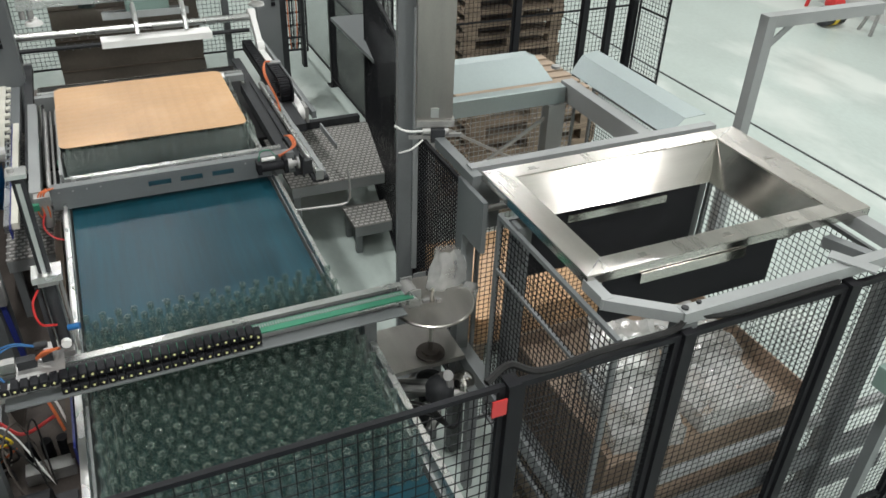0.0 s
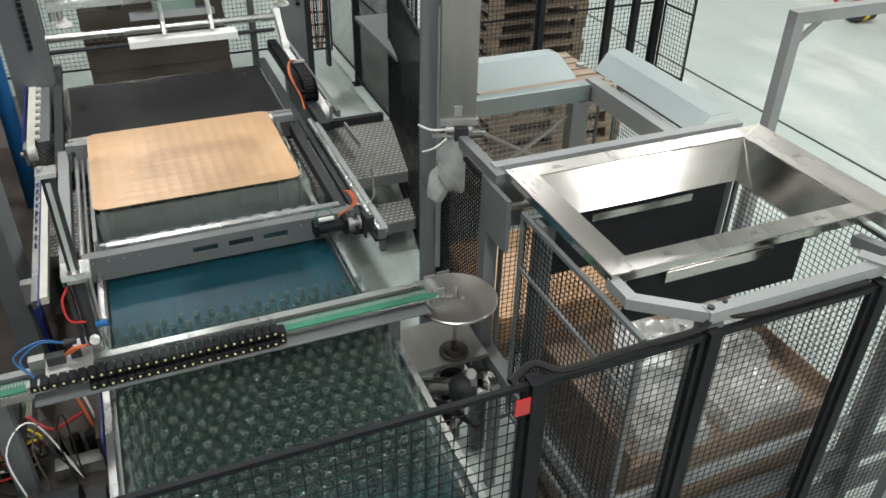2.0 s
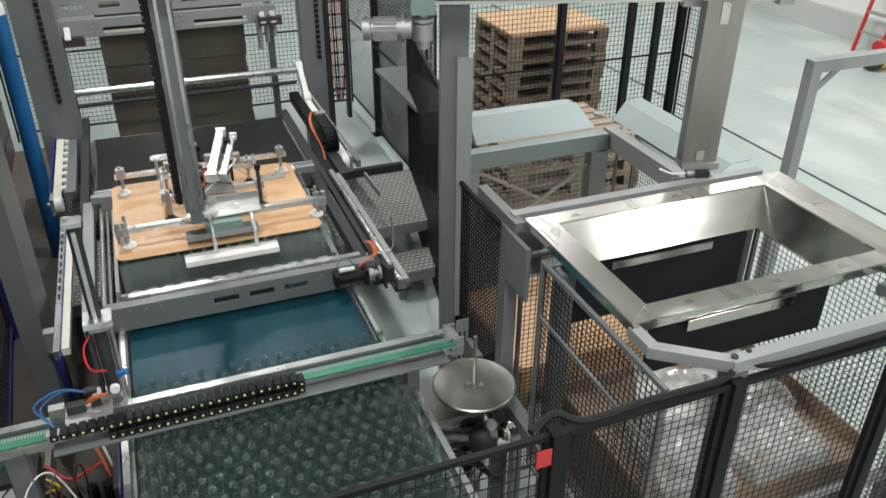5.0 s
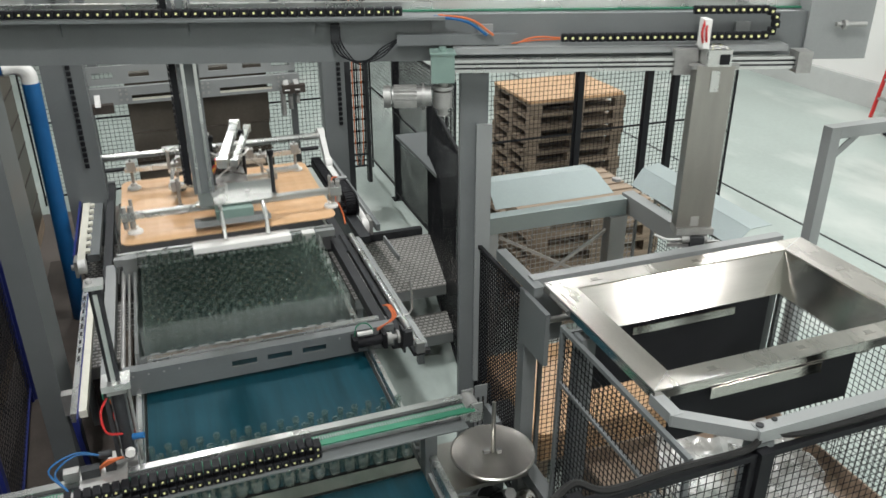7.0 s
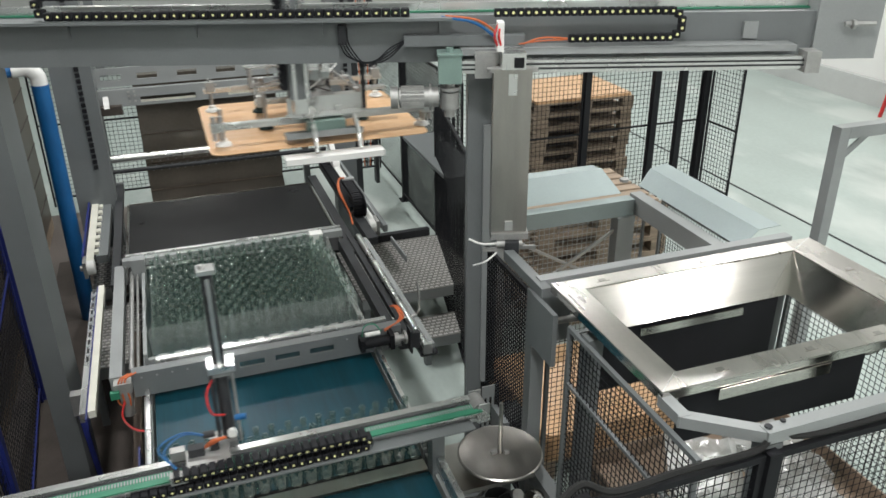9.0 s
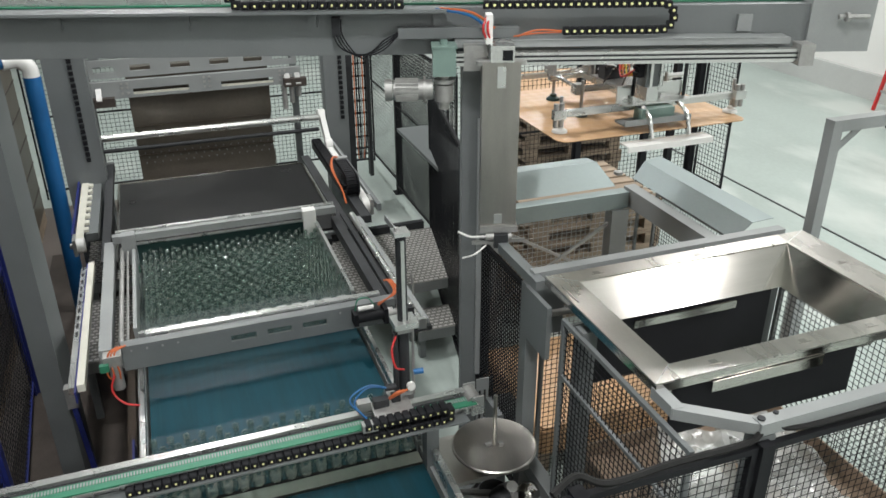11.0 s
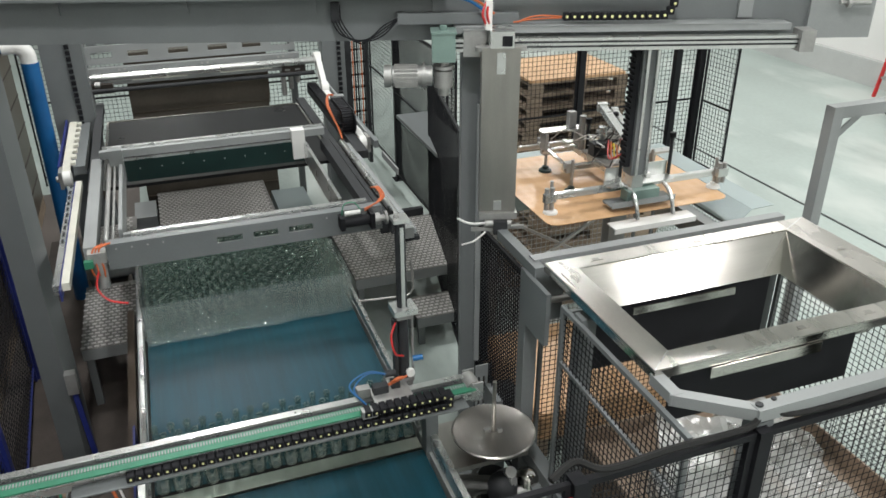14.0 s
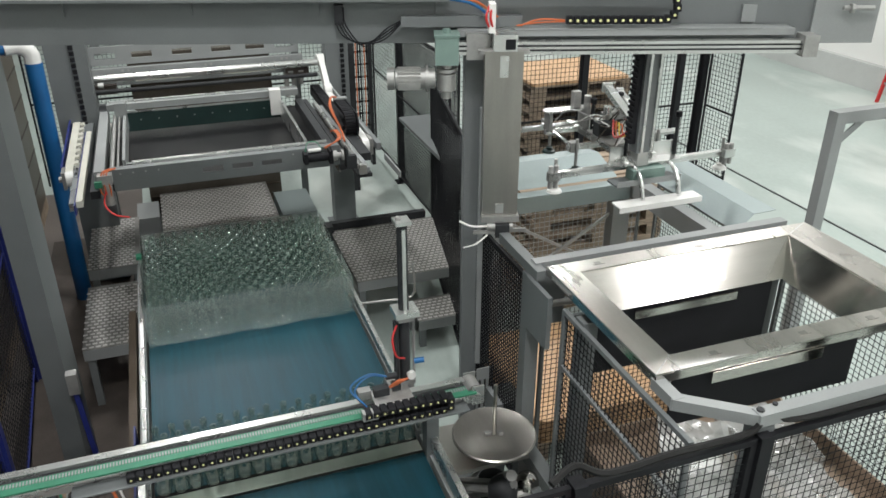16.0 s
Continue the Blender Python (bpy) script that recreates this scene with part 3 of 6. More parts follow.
part("green_terminal", boxes((-0.80, -0.755, -0.115, -0.085, 1.09, 1.13)), GREEN, sweep, bevel=0.003)
part("corner_hose_red", lambda bm: hose(bm, [(-0.74, -0.1, 1.06), (-0.76, -0.13, 0.98), (-0.71, -0.17, 0.92), (-0.62, -0.2, 0.9)], 0.006), RED, sweep, "red air hose")
part("corner_drive", lambda bm: (cyl(bm, (-0.73, -0.06, 0.95), (-0.73, -0.06, 1.1), 0.032, 12), bx(bm, -0.78, -0.69, -0.09, -0.02, 1.1, 1.16)), ZINC, sweep)

# ---- gantry ----
TILT = -17.48
D0 = 4.10
gantry = thing("gantry_beam", pose(0, D0, 0, 0, 0, TILT), "long grey gantry beam on square posts", "gantry")
part("beam", boxes((-1.9, 3.32, 0.0, 0.16, 2.764, 2.985)), GREY, gantry, "grey painted box beam", 0.006)
part("top_tray", boxes((-1.9, 1.40, -0.10, 0.05, 2.975, 2.988)), GREY, gantry, bevel=0.003)
part("top_belt", boxes((-1.9, 3.3, 0.075, 0.10, 2.988, 2.995)), GREEN, gantry, "green toothed belt on the beam")
part("top_track", boxes((-1.9, 3.3, 0.105, 0.155, 2.988, 3.03)), ALU, gantry)
part("end_plate", boxes((3.18, 3.50, -0.02, 0.18, 2.755, 3.04)), GREY_LIGHT, gantry, bevel=0.004)
part("end_bolt", rods(((3.30, -0.06, 2.93), (3.45, -0.06, 2.93), 0.012, 8), ((3.33, -0.07, 2.93), (3.345, -0.07, 2.93), 0.024, 6)), ZINC, gantry)
for xx in (-1.04, -0.44, 0.16, 0.76, 1.36):
    part("bracket", boxes((xx - 0.022, xx + 0.022, -0.02, -0.002, 2.90, 2.975)), GREY, gantry, bevel=0.003)
for xx in (1.60, 2.86):
    part("bracket", boxes((xx - 0.035, xx + 0.035, -0.02, -0.002, 2.86, 2.94)), GREY_LIGHT, gantry, bevel=0.003)
part("rail_backing", boxes((1.44, 3.06, -0.11, -0.003, 2.815, 2.845)), GREY_LIGHT, gantry, bevel=0.003)
part("cover_strip", boxes((1.17, 1.75, -0.06, -0.004, 2.85, 2.90)), GREY, gantry, bevel=0.004)
part("linear_rail", boxes((1.44, 3.08, -0.165, -0.115, 2.74, 2.80)), ALU, gantry, "bright extruded linear rail", 0.006)
part("linear_rail_slot", boxes((1.44, 3.08, -0.17, -0.166, 2.757, 2.765), (1.44, 3.08, -0.17, -0.166, 2.778, 2.786)), DARK, gantry)
part("rail_end", boxes((3.08, 3.15, -0.19, -0.09, 2.725, 2.825)), ZINC, gantry, "perforated rail end block", 0.006)
part("gearbox", boxes((1.33, 1.44, -0.20, -0.08, 2.70, 2.83)), TEAL_BOX, gantry, "green-grey gearbox", 0.01)
part("gearbox_lid", lambda bm: (bx(bm, 1.325, 1.445, -0.205, -0.075, 2.831, 2.84), cyl(bm, (1.385, -0.14, 2.84), (1.385, -0.14, 2.86), 0.018, 8)), TEAL_BOX, gantry)
part("gear_neck", rods(((1.385, -0.14, 2.53), (1.385, -0.14, 2.70), 0.026, 14), ((1.385, -0.14, 2.57), (1.385, -0.14, 2.65), 0.045, 16), ((1.385, -0.14, 2.66), (1.385, -0.14, 2.675), 0.05, 16)), ZINC, gantry)
part("motor", lambda bm: (cyl(bm, (1.14, -0.14, 2.625), (1.33, -0.14, 2.625), 0.048, 20), cyl(bm, (1.10, -0.14, 2.625), (1.135, -0.14, 2.625), 0.054, 18), *[bar(bm, (1.15, -0.14 + 0.05 * math.cos(a), 2.625 + 0.05 * math.sin(a)), (1.26, -0.14 + 0.05 * math.cos(a), 2.625 + 0.05 * math.sin(a)), 0.004, 0.012) for a in [k * 0.35 for k in range(18)]], cyl(bm, (1.285, -0.14, 2.625), (1.297, -0.14, 2.625), 0.064, 20)), ZINC, gantry, "finned silver electric motor")
part("cable_loop", lambda bm: [hose(bm, [(0.86 + k * 0.012, -0.03, 2.94), (0.865 + k * 0.014, -0.05, 2.86), (0.91 + k * 0.025, -0.06, 2.80 - k * 0.012), (1.02 + k * 0.01, -0.06, 2.775 + k * 0.008), (1.10, -0.05, 2.80 + k * 0.014), (1.17, -0.04, 2.865 + k * 0.004)], 0.0038) for k in range(4)], BLACK, gantry, "bundle of black cables")
part("cable_anchor", boxes((0.855, 0.895, -0.05, -0.003, 2.86, 2.95)), DARK, gantry)
part("rail_cables", lambda bm: (hose(bm, [(1.35, -0.05, 2.985), (1.5, -0.09, 2.965), (1.60, -0.08, 2.90)], 0.007)), BLUE, gantry, "blue hose")
part("rail_cables", lambda bm: (hose(bm, [(1.37, -0.05, 2.99), (1.52, -0.09, 2.975), (1.63, -0.08, 2.90)], 0.006), hose(bm, [(1.74, -0.08, 2.86), (1.83, -0.09, 2.89), (1.95, -0.09, 2.885)], 0.005), hose(bm, [(1.72, -0.08, 2.86), (1.82, -0.09, 2.875), (1.95, -0.09, 2.88)], 0.004)), ORANGE, gantry, "red and orange cables")


def links_of(owner, count, pitch, height, depth, dot=0.007):
    """Loose links of an energy chain, each with a pale pip on its side."""
    bm = bmesh.new()
    bx(bm, -pitch * 0.47, pitch * 0.47, -depth / 2, depth / 2, -height / 2, height / 2)
    bmesh.ops.bevel(bm, geom=bm.edges[:], offset=0.004, segments=1, affect="EDGES")
    body = finish(bm, "chain_link", BLACK)
    bm = bmesh.new()
    cyl(bm, (0, -depth / 2 - 0.002, 0), (0, -depth / 2, 0), dot, 8)
    pip = finish(bm, "pip", LAMP_YELLOW)
    out = []
    for k in range(count):
        ob = new("chain_link", body)
        ob.parent = owner
        eye = new("pip", pip)
        eye.parent = ob
        out.append(ob)
    return out


def on_chain(s, fixed, loop, r, y, z):
    """The place at length s along a chain: out along the bottom, round the loop, back on top."""
    low = loop - fixed
    if s < low:
        return pose(fixed + s, y, z)
    a = (s - low) / r
    if a < math.pi:
        return pose(loop + r * math.sin(a), y, z + r - r * math.cos(a))
    return pose(loop - (s - low - math.pi * r), y, z + 2 * r)


part("post", boxes((-0.99, -0.85, 0.0, 0.16, 0.03, 2.762)), GREY, gantry, "square grey post", 0.006)
part("foot_plate", boxes((-1.07, -0.77, -0.08, 0.24, 0.0, 0.028)), GREY, gantry, bevel=0.004)
part("post", boxes((1.48, 1.62, -0.02, 0.14, 0.03, 2.762)), GREY, gantry, "square grey post", 0.006)
part("post_channel", boxes((1.56, 1.64, -0.05, -0.023, 0.9, 2.45)), GREY_LIGHT, gantry, "light grey cable channel", 0.004)
part("foot_plate", boxes((1.40, 1.70, -0.1, 0.22, 0.0, 0.028)), GREY, gantry, bevel=0.004)


# ---- film puller on the linear rail ----
puller = thing("film_puller", pose(1.5, 3.85 - 0.315 * 1.5, 0, 0, 0, TILT), "steel column with a film gripper, hanging from the rail", "gripper")
part("column", boxes((-0.09, 0.09, -0.03, 0.05, 1.96, 2.78)), STEEL_DULL_DARKENED, puller, "brushed stainless steel box column", 0.006)
part("clamp_block", boxes((-0.055, 0.055, -0.06, 0.10, 2.785, 2.86)), ALU, puller, bevel=0.006)
part("clamp_bore", boxes((-0.0, 0.045, -0.066, -0.062, 2.795, 2.84)), BLACK, puller)
part("clamp_ears", lambda bm: slab(bm, [(x, y) for x, y in board_outline(0.24, 0.05, 0.022)], 2.765, 2.782), ZINC, puller)
part("trolley", boxes((-0.17, -0.06, 0.06, 0.11, 2.72, 2.84)), ZINC, puller, bevel=0.006)
part("latch_plate", boxes((-0.02, 0.02, -0.036, -0.031, 2.66, 2.76)), ALU, puller)
part("latch_plate", boxes((-0.02, 0.02, -0.036, -0.031, 1.97, 2.02)), ALU, puller)
part("gripper_base", boxes((-0.09, 0.10, -0.05, 0.06, 1.925, 1.957)), ZINC, puller, bevel=0.004)
part("gripper_cylinder", rods(((-0.06, -0.04, 1.90), (0.07, -0.04, 1.90), 0.022, 12)), ZINC, puller)
part("gripper_block", boxes((-0.02, 0.05, -0.075, -0.02, 1.85, 1.92)), DARK, puller, bevel=0.006)
part("jaw", boxes((-0.13, -0.02, -0.05, -0.035, 1.86, 1.878)), ZINC, puller)
part("jaw", boxes((0.05, 0.14, -0.05, -0.035, 1.87, 1.888)), ZINC, puller)
part("gripper_hose", lambda bm: (hose(bm, [(-0.06, -0.04, 1.90), (-0.14, -0.06, 1.91), (-0.2, -0.03, 1.925)], 0.006), hose(bm, [(-0.06, -0.06, 1.86), (-0.12, -0.1, 1.83), (-0.18, -0.08, 1.80)], 0.005)), WHITE, puller, "pale air hoses")
part("chain_arm", boxes((-0.075, -0.045, -0.02, 0.06, 2.86, 2.99)), WHITE, puller, "white chain bracket", 0.004)
part("red_cable", lambda bm: [hose(bm, [(-0.06 + 0.012 * k, 0.0, 2.86), (-0.09 + 0.02 * k, -0.03, 2.93), (-0.07 + 0.01 * k, 0.0, 2.985)], 0.006) for k in range(2)], RED, puller)
film = thing("film_scrap", (1.45, 3.2, 1.3), "crumpled milky scrap of stretch film", "film")
def scrap(bm, seed, w, h, rings=9, n=20):
    """A crumpled hanging bag of film."""
    prev = None
    for k in range(rings):
        z = -h * k / (rings - 1)
        rr = w * (0.25 + 0.75 * math.sin(0.4 + 2.2 * k / (rings - 1)))
        ring = []
        for i in range(n):
            a = 2 * math.pi * i / n
            q = rr * (1 + 0.55 * noise.noise(Vector((math.cos(a) * 1.7 + seed, math.sin(a) * 1.7, z * 9))))
            ring.append(bm.verts.new((q * math.cos(a) + 0.05 * noise.noise(Vector((z * 6, seed, 2))), 0.6 * q * math.sin(a), z)))
        if prev:
            for i in range(n):
                bm.faces.new((prev[i], prev[(i + 1) % n], ring[(i + 1) % n], ring[i])).smooth = True
        prev = ring


part("film_bag", lambda bm: scrap(bm, 1.0, 0.10, 0.30), FILM_MILK, film)
part("film_tail", lambda bm: scrap(bm, 7.0, 0.06, 0.2), FILM_MILK, film, at=pose(0.05, -0.05, -0.2, 10, -30, 0))

# ---- energy chain of the puller ----
chain_thing = thing("energy_chain", pose(0, D0, 0, 0, 0, TILT), "black energy chain with yellow pips, on the beam", "cable chain")
beam_links = links_of(chain_thing, 42, 0.036, 0.038, 0.034)
part("chain_tray", boxes((1.66, 2.9, -0.115, -0.003, 2.846, 2.849)), GREY_LIGHT, chain_thing)

head_chain = thing("head_energy_chain", pose(0, D0, 0, 0, 0, TILT), "black energy chain lying in the tray on the beam", "cable chain")
head_links = links_of(head_chain, 66, 0.045, 0.036, 0.05, 0.006)

# ---- board lifter head ----
HX, HY = 0.27, 4.78
head = thing("suction_head", (HX, HY, 1.28), "suction head with cups and bars on an aluminium column", "suction head")
part("column", boxes((-0.18, -0.075, -0.62, -0.54, 0.28, 2.3)), GREY, head, "tall grey profile column", 0.006)
part("column_rack", boxes((-0.215, -0.184, -0.605, -0.56, 0.33, 2.3)), BLACK, head, "black toothed rack")
part("rack_teeth", lambda bm: [bx(bm, -0.225, -0.2155, -0.605, -0.56, 0.34 + 0.03 * k, 0.355 + 0.03 * k) for k in range(64)], BLACK, head, kind="stuff")
for x in (-0.162, -0.102):
    part("column_track", boxes((x, x + 0.016, -0.632, -0.621, 0.28, 2.3)), ALU, head, "bright track on the column")
part("column_shoe", lambda bm: (bx(bm, -0.16, -0.09, -0.61, -0.50, 0.20, 0.278), bar(bm, (-0.12, -0.5, 0.22), (0.0, -0.30, 0.19), 0.05, 0.04)), ALU, head, "silver clamp at the column foot", 0.006)
def profile_bar(bm, a, b, w):
    """A square bar with a groove along its front and top."""
    bar(bm, a, b, w, w)
    a, b = Vector(a), Vector(b)
    for dy, dz in ((-w / 2 - 0.001, w * 0.3), (-w / 2 - 0.001, -w * 0.3), (w * 0.3, w / 2 + 0.001), (-w * 0.3, w / 2 + 0.001)):
        bar(bm, a + Vector((0, dy, dz)), b + Vector((0, dy, dz)), 0.006 if abs(dy) < w / 2 else 0.003, 0.003 if abs(dy) < w / 2 else 0.006)


part("front_bar", lambda bm: profile_bar(bm, (-0.56, -0.35, 0.10), (0.63, -0.35, 0.10), 0.034), ALU, head, "grooved aluminium bar")
part("rear_bar", lambda bm: profile_bar(bm, (-0.56, 0.37, 0.13), (0.56, 0.37, 0.13), 0.028), ALU, head, "grooved aluminium bar")
part("middle_bar", lambda bm: profile_bar(bm, (-0.31, -0.09, 0.15), (0.33, -0.09, 0.15), 0.03), ALU, head, "grooved aluminium bar")
part("back_bar", lambda bm: profile_bar(bm, (-0.30, 0.22, 0.15), (0.30, 0.22, 0.15), 0.026), ALU, head)
for x in (-0.29, 0.30):
    part("side_link", bars(((x, -0.09, 0.168), (x + 0.03, 0.34, 0.168), 0.022, 0.012)), ALU, head)
for x, y in ((-0.27, -0.09), (0.30, -0.09), (-0.26, 0.24), (0.28, 0.24), (-0.52, 0.37), (0.52, 0.37), (-0.22, 0.37), (0.22, 0.37)):
    part("bar_clamp", boxes((x - 0.026, x + 0.026, y - 0.026, y + 0.026, 0.125, 0.185)), ZINC, head, bevel=0.005)
part("cross_arm", bars(((-0.06, -0.36, 0.145), (-0.06, 0.37, 0.145), 0.03, 0.03)), ALU, head, bevel=0.003)
part("cross_arm", bars(((0.12, -0.36, 0.145), (0.12, 0.37, 0.145), 0.03, 0.03)), ALU, head, bevel=0.003)
part("hub_plate", boxes((-0.08, 0.14, -0.2, 0.1, 0.165, 0.178)), ZINC, head, bevel=0.004)
part("front_plate", lambda bm: slab(bm, [(x + 0.05, y - 0.37) for x, y in board_outline(0.46, 0.10, 0.045)], 0.122, 0.13), ALU, head, "round-ended silver plate")
part("front_flange", lambda bm: bx(bm, -0.16, 0.26, -0.33, -0.322, 0.13, 0.215), ALU, head, "upright silver flange", 0.003)
part("under_plate", lambda bm: slab(bm, [(x + 0.01, y - 0.44) for x, y in board_outline(0.42, 0.12, 0.02)], 0.035, 0.045), GREY, head, "grey lower plate")
part("under_lip", boxes((-0.20, 0.22, -0.504, -0.501, 0.035, 0.07)), GREY_LIGHT, head)
part("drive_box", boxes((-0.08, 0.13, -0.47, -0.39, 0.046, 0.11)), TEAL_BOX, head, bevel=0.004)
for x, y, h in ((-0.06, -0.335, 0.34), (0.27, -0.34, 0.36), (-0.03, 0.12, 0.34), (0.16, 0.12, 0.36)):
    part("guide_rod", rods(((x, y, 0.10), (x, y, h), 0.011, 10)), DARK, head, "dark guide rod")
    part("rod_cap", rods(((x, y, h), (x, y, h + 0.03), 0.019, 10)), BLACK, head)
def air_ram(bm, a, b, w):
    """An air cylinder: a long body with end caps and two tie rods."""
    a, b = Vector(a), Vector(b)
    d = (b - a).normalized()
    bar(bm, a, b, w, w * 0.8)
    bar(bm, a - d * 0.012, a + d * 0.02, w * 1.25, w * 1.1)
    bar(bm, b - d * 0.02, b + d * 0.012, w * 1.25, w * 1.1)


part("long_cylinder", lambda bm: air_ram(bm, (0.0, -0.30, 0.33), (0.14, 0.26, 0.39), 0.05), ALU, head, "silver air cylinder")
part("long_cylinder", lambda bm: air_ram(bm, (0.07, -0.28, 0.32), (0.21, 0.22, 0.37), 0.035), ALU, head, "silver air cylinder")
part("upright_cylinder", rods(((0.02, 0.03, 0.18), (0.02, 0.03, 0.34), 0.026, 14)), ALU, head)
part("upright_cylinder", rods(((-0.05, 0.16, 0.16), (-0.05, 0.16, 0.38), 0.022, 14)), ZINC, head)
part("rear_bracket", lambda bm: slab(bm, [(x - 0.17, y + 0.21) for x, y in board_outline(0.30, 0.09, 0.03)], 0.285, 0.295), ALU, head, "silver rear plate")
for x in (-0.29, -0.05):
    part("rear_bracket_stay", boxes((x - 0.01, x + 0.01, 0.17, 0.25, 0.17, 0.284)), ZINC, head)
part("rear_post", boxes((-0.13, -0.08, 0.19, 0.23, 0.297, 0.40)), ZINC, head, bevel=0.004)
part("valve_block", boxes((-0.08, 0.05, -0.05, 0.02, 0.18, 0.26)), DARK, head, bevel=0.005)
part("valve_block", boxes((0.06, 0.14, 0.05, 0.14, 0.18, 0.29)), ZINC, head, bevel=0.005)
part("sensor_plate", boxes((0.30, 0.46, -0.12, -0.06, 0.17, 0.185)), ALU, head, bevel=0.003)
for k, (x, y) in enumerate(((-0.52, -0.36), (0.60, -0.36), (-0.52, 0.37), (0.52, 0.37), (-0.25, 0.25), (0.28, 0.25), (-0.26, -0.12), (0.30, -0.12))):
    part("cup_stem", rods(((x, y, 0.03), (x, y, 0.20 if k < 4 else 0.21), 0.010, 8)), ZINC, head)
    part("suction_cup", lambda bm: lathe(bm, [(0.044, 0.004), (0.04, 0.016), (0.02, 0.026), (0.022, 0.036), (0.008, 0.044)], 16, (x, y, 0)), WHITE if k < 4 else DARK_GREEN, head, "white suction cup" if k < 4 else "dark green suction cup")
for x in (-0.545, 0.625):
    for dx in (-0.017, 0.017):
        part("end_cylinder", rods(((x + dx, -0.385, 0.04), (x + dx, -0.385, 0.17), 0.014, 10)), ZINC, head)
    part("end_clamp", boxes((x - 0.035, x + 0.035, -0.405, -0.37, 0.085, 0.135)), ALU, head, bevel=0.004)
part("paddle", lambda bm: (bx(bm, -0.23, 0.31, -0.60, -0.51, -0.05, -0.043), bx(bm, -0.23, 0.31, -0.606, -0.598, -0.075, -0.043)), WHITE, head, "white folded sheet-metal paddle", 0.002)
for x in (-0.05, 0.19):
    part("paddle_arm", lambda bm: hose(bm, [(x, -0.40, 0.115), (x, -0.46, 0.10), (x, -0.51, 0.055), (x, -0.545, -0.035)], 0.013, 8), ALU, head, "bent silver arm")
for k in range(12):
    part("hose", lambda bm: hose(bm, [(rnd.uniform(-.08, .12), rnd.uniform(-.15, .1), 0.22), (rnd.uniform(-.2, .2), rnd.uniform(-.2, .2), rnd.uniform(0.28, 0.36)), (rnd.uniform(-.3, .33), rnd.choice((-0.3, -0.09, 0.22, 0.36)), 0.175)], 0.004), (ZINC, DUST, WHITE, RUBBER)[k % 4], head, "thin air hose")
for k in range(4):
    part("sensor_lead", lambda bm: hose(bm, [(-0.04, -0.40, 0.36), (-0.06 - 0.02 * k, -0.3, 0.26), (-0.02, -0.2 + 0.03 * k, 0.30), (0.0, -0.1, 0.22)], 0.0045), (ORANGE, YELLOW, ORANGE, RED)[k], head, "orange sensor lead")

# ---- cross rail with the nozzle trolley ----
RY, RZ = 2.83, 1.36
cross = thing("cross_rail", (0.2, RY, 0), "aluminium cross rail with a green belt, over the conveyor", "rail")
part("rail_body", boxes((-1.45, 0.97, -0.038, 0.05, RZ - 0.085, RZ - 0.021)), ALU, cross, "extruded aluminium rail", 0.004)
part("belt_bed", boxes((-1.45, 0.96, -0.072, 0.014, RZ - 0.0205, RZ - 0.0135)), ALU, cross)
part("rail_lip", boxes((-1.45, 0.97, 0.016, 0.04, RZ - 0.012, RZ + 0.006)), ALU, cross, bevel=0.003)
part("rail_groove", boxes((-1.45, 0.95, -0.003, 0.015, RZ - 0.013, RZ - 0.009)), DARK, cross)
part("rail_lip_edge", boxes((-1.45, 0.97, 0.043, 0.056, RZ - 0.06, RZ + 0.004)), ALU, cross, bevel=0.002)
part("green_belt", boxes((-1.45, 0.95, -0.07, -0.004, RZ - 0.013, RZ - 0.006)), GREEN, cross, "green toothed belt")
part("belt_teeth", lambda bm: [bx(bm, -1.44 + k * 0.012, -1.434 + k * 0.012, -0.036, -0.012, RZ - 0.0058, RZ - 0.003) for k in range(198)], GREY_LIGHT, cross, kind="stuff")
part("end_pulley", rods(((0.95, -0.045, RZ - 0.02), (0.95, 0.05, RZ - 0.02), 0.038, 18)), ZINC, cross)
part("end_cheek", boxes((0.93, 0.99, 0.053, 0.062, RZ - 0.08, RZ + 0.02)), ALU, cross, bevel=0.004)
part("end_cheek", boxes((0.93, 0.99, -0.062, -0.053, RZ - 0.08, RZ + 0.02)), ALU, cross, bevel=0.004)
part("rail_post", boxes((0.72, 0.78, -0.02, 0.05, 0.0, RZ - 0.0855)), GREY, cross, bevel=0.004)
part("rail_post", boxes((-1.0, -0.92, -0.02, 0.05, 0.0, RZ - 0.0855)), GREY, cross, bevel=0.004)

trolley = thing("nozzle_trolley", (-0.44, RY, 0), "small trolley with valves and a tall column on the rail", "trolley")
part("carriage", boxes((-0.10, 0.08, -0.06, 0.06, RZ + 0.016, RZ + 0.03)), ZINC, trolley, bevel=0.004)
part("column_guide", boxes((0.06, 0.12, 0.13, 0.155, RZ - 0.02, RZ + 0.37)), GREY, trolley, "slim grey guide plate", 0.004)
part("guide_strip", boxes((0.04, 0.056, 0.10, 0.13, RZ + 0.02, RZ + 0.34)), DARK, trolley, "black wiring strip", 0.003)
part("guide_rod", rods(((0.135, 0.12, RZ - 0.02), (0.135, 0.12, RZ + 0.37), 0.007, 8)), ZINC, trolley)
part("column", rods(((0.09, 0.12, RZ + 0.0), (0.09, 0.12, RZ + 0.82), 0.024, 14)), DARK, trolley, "dark round column")
part("column_track", boxes((0.082, 0.098, 0.090, 0.096, RZ + 0.40, RZ + 0.80)), ALU, trolley)
part("column_head", boxes((0.055, 0.125, 0.085, 0.155, RZ + 0.822, RZ + 0.84)), ALU, trolley, bevel=0.004)
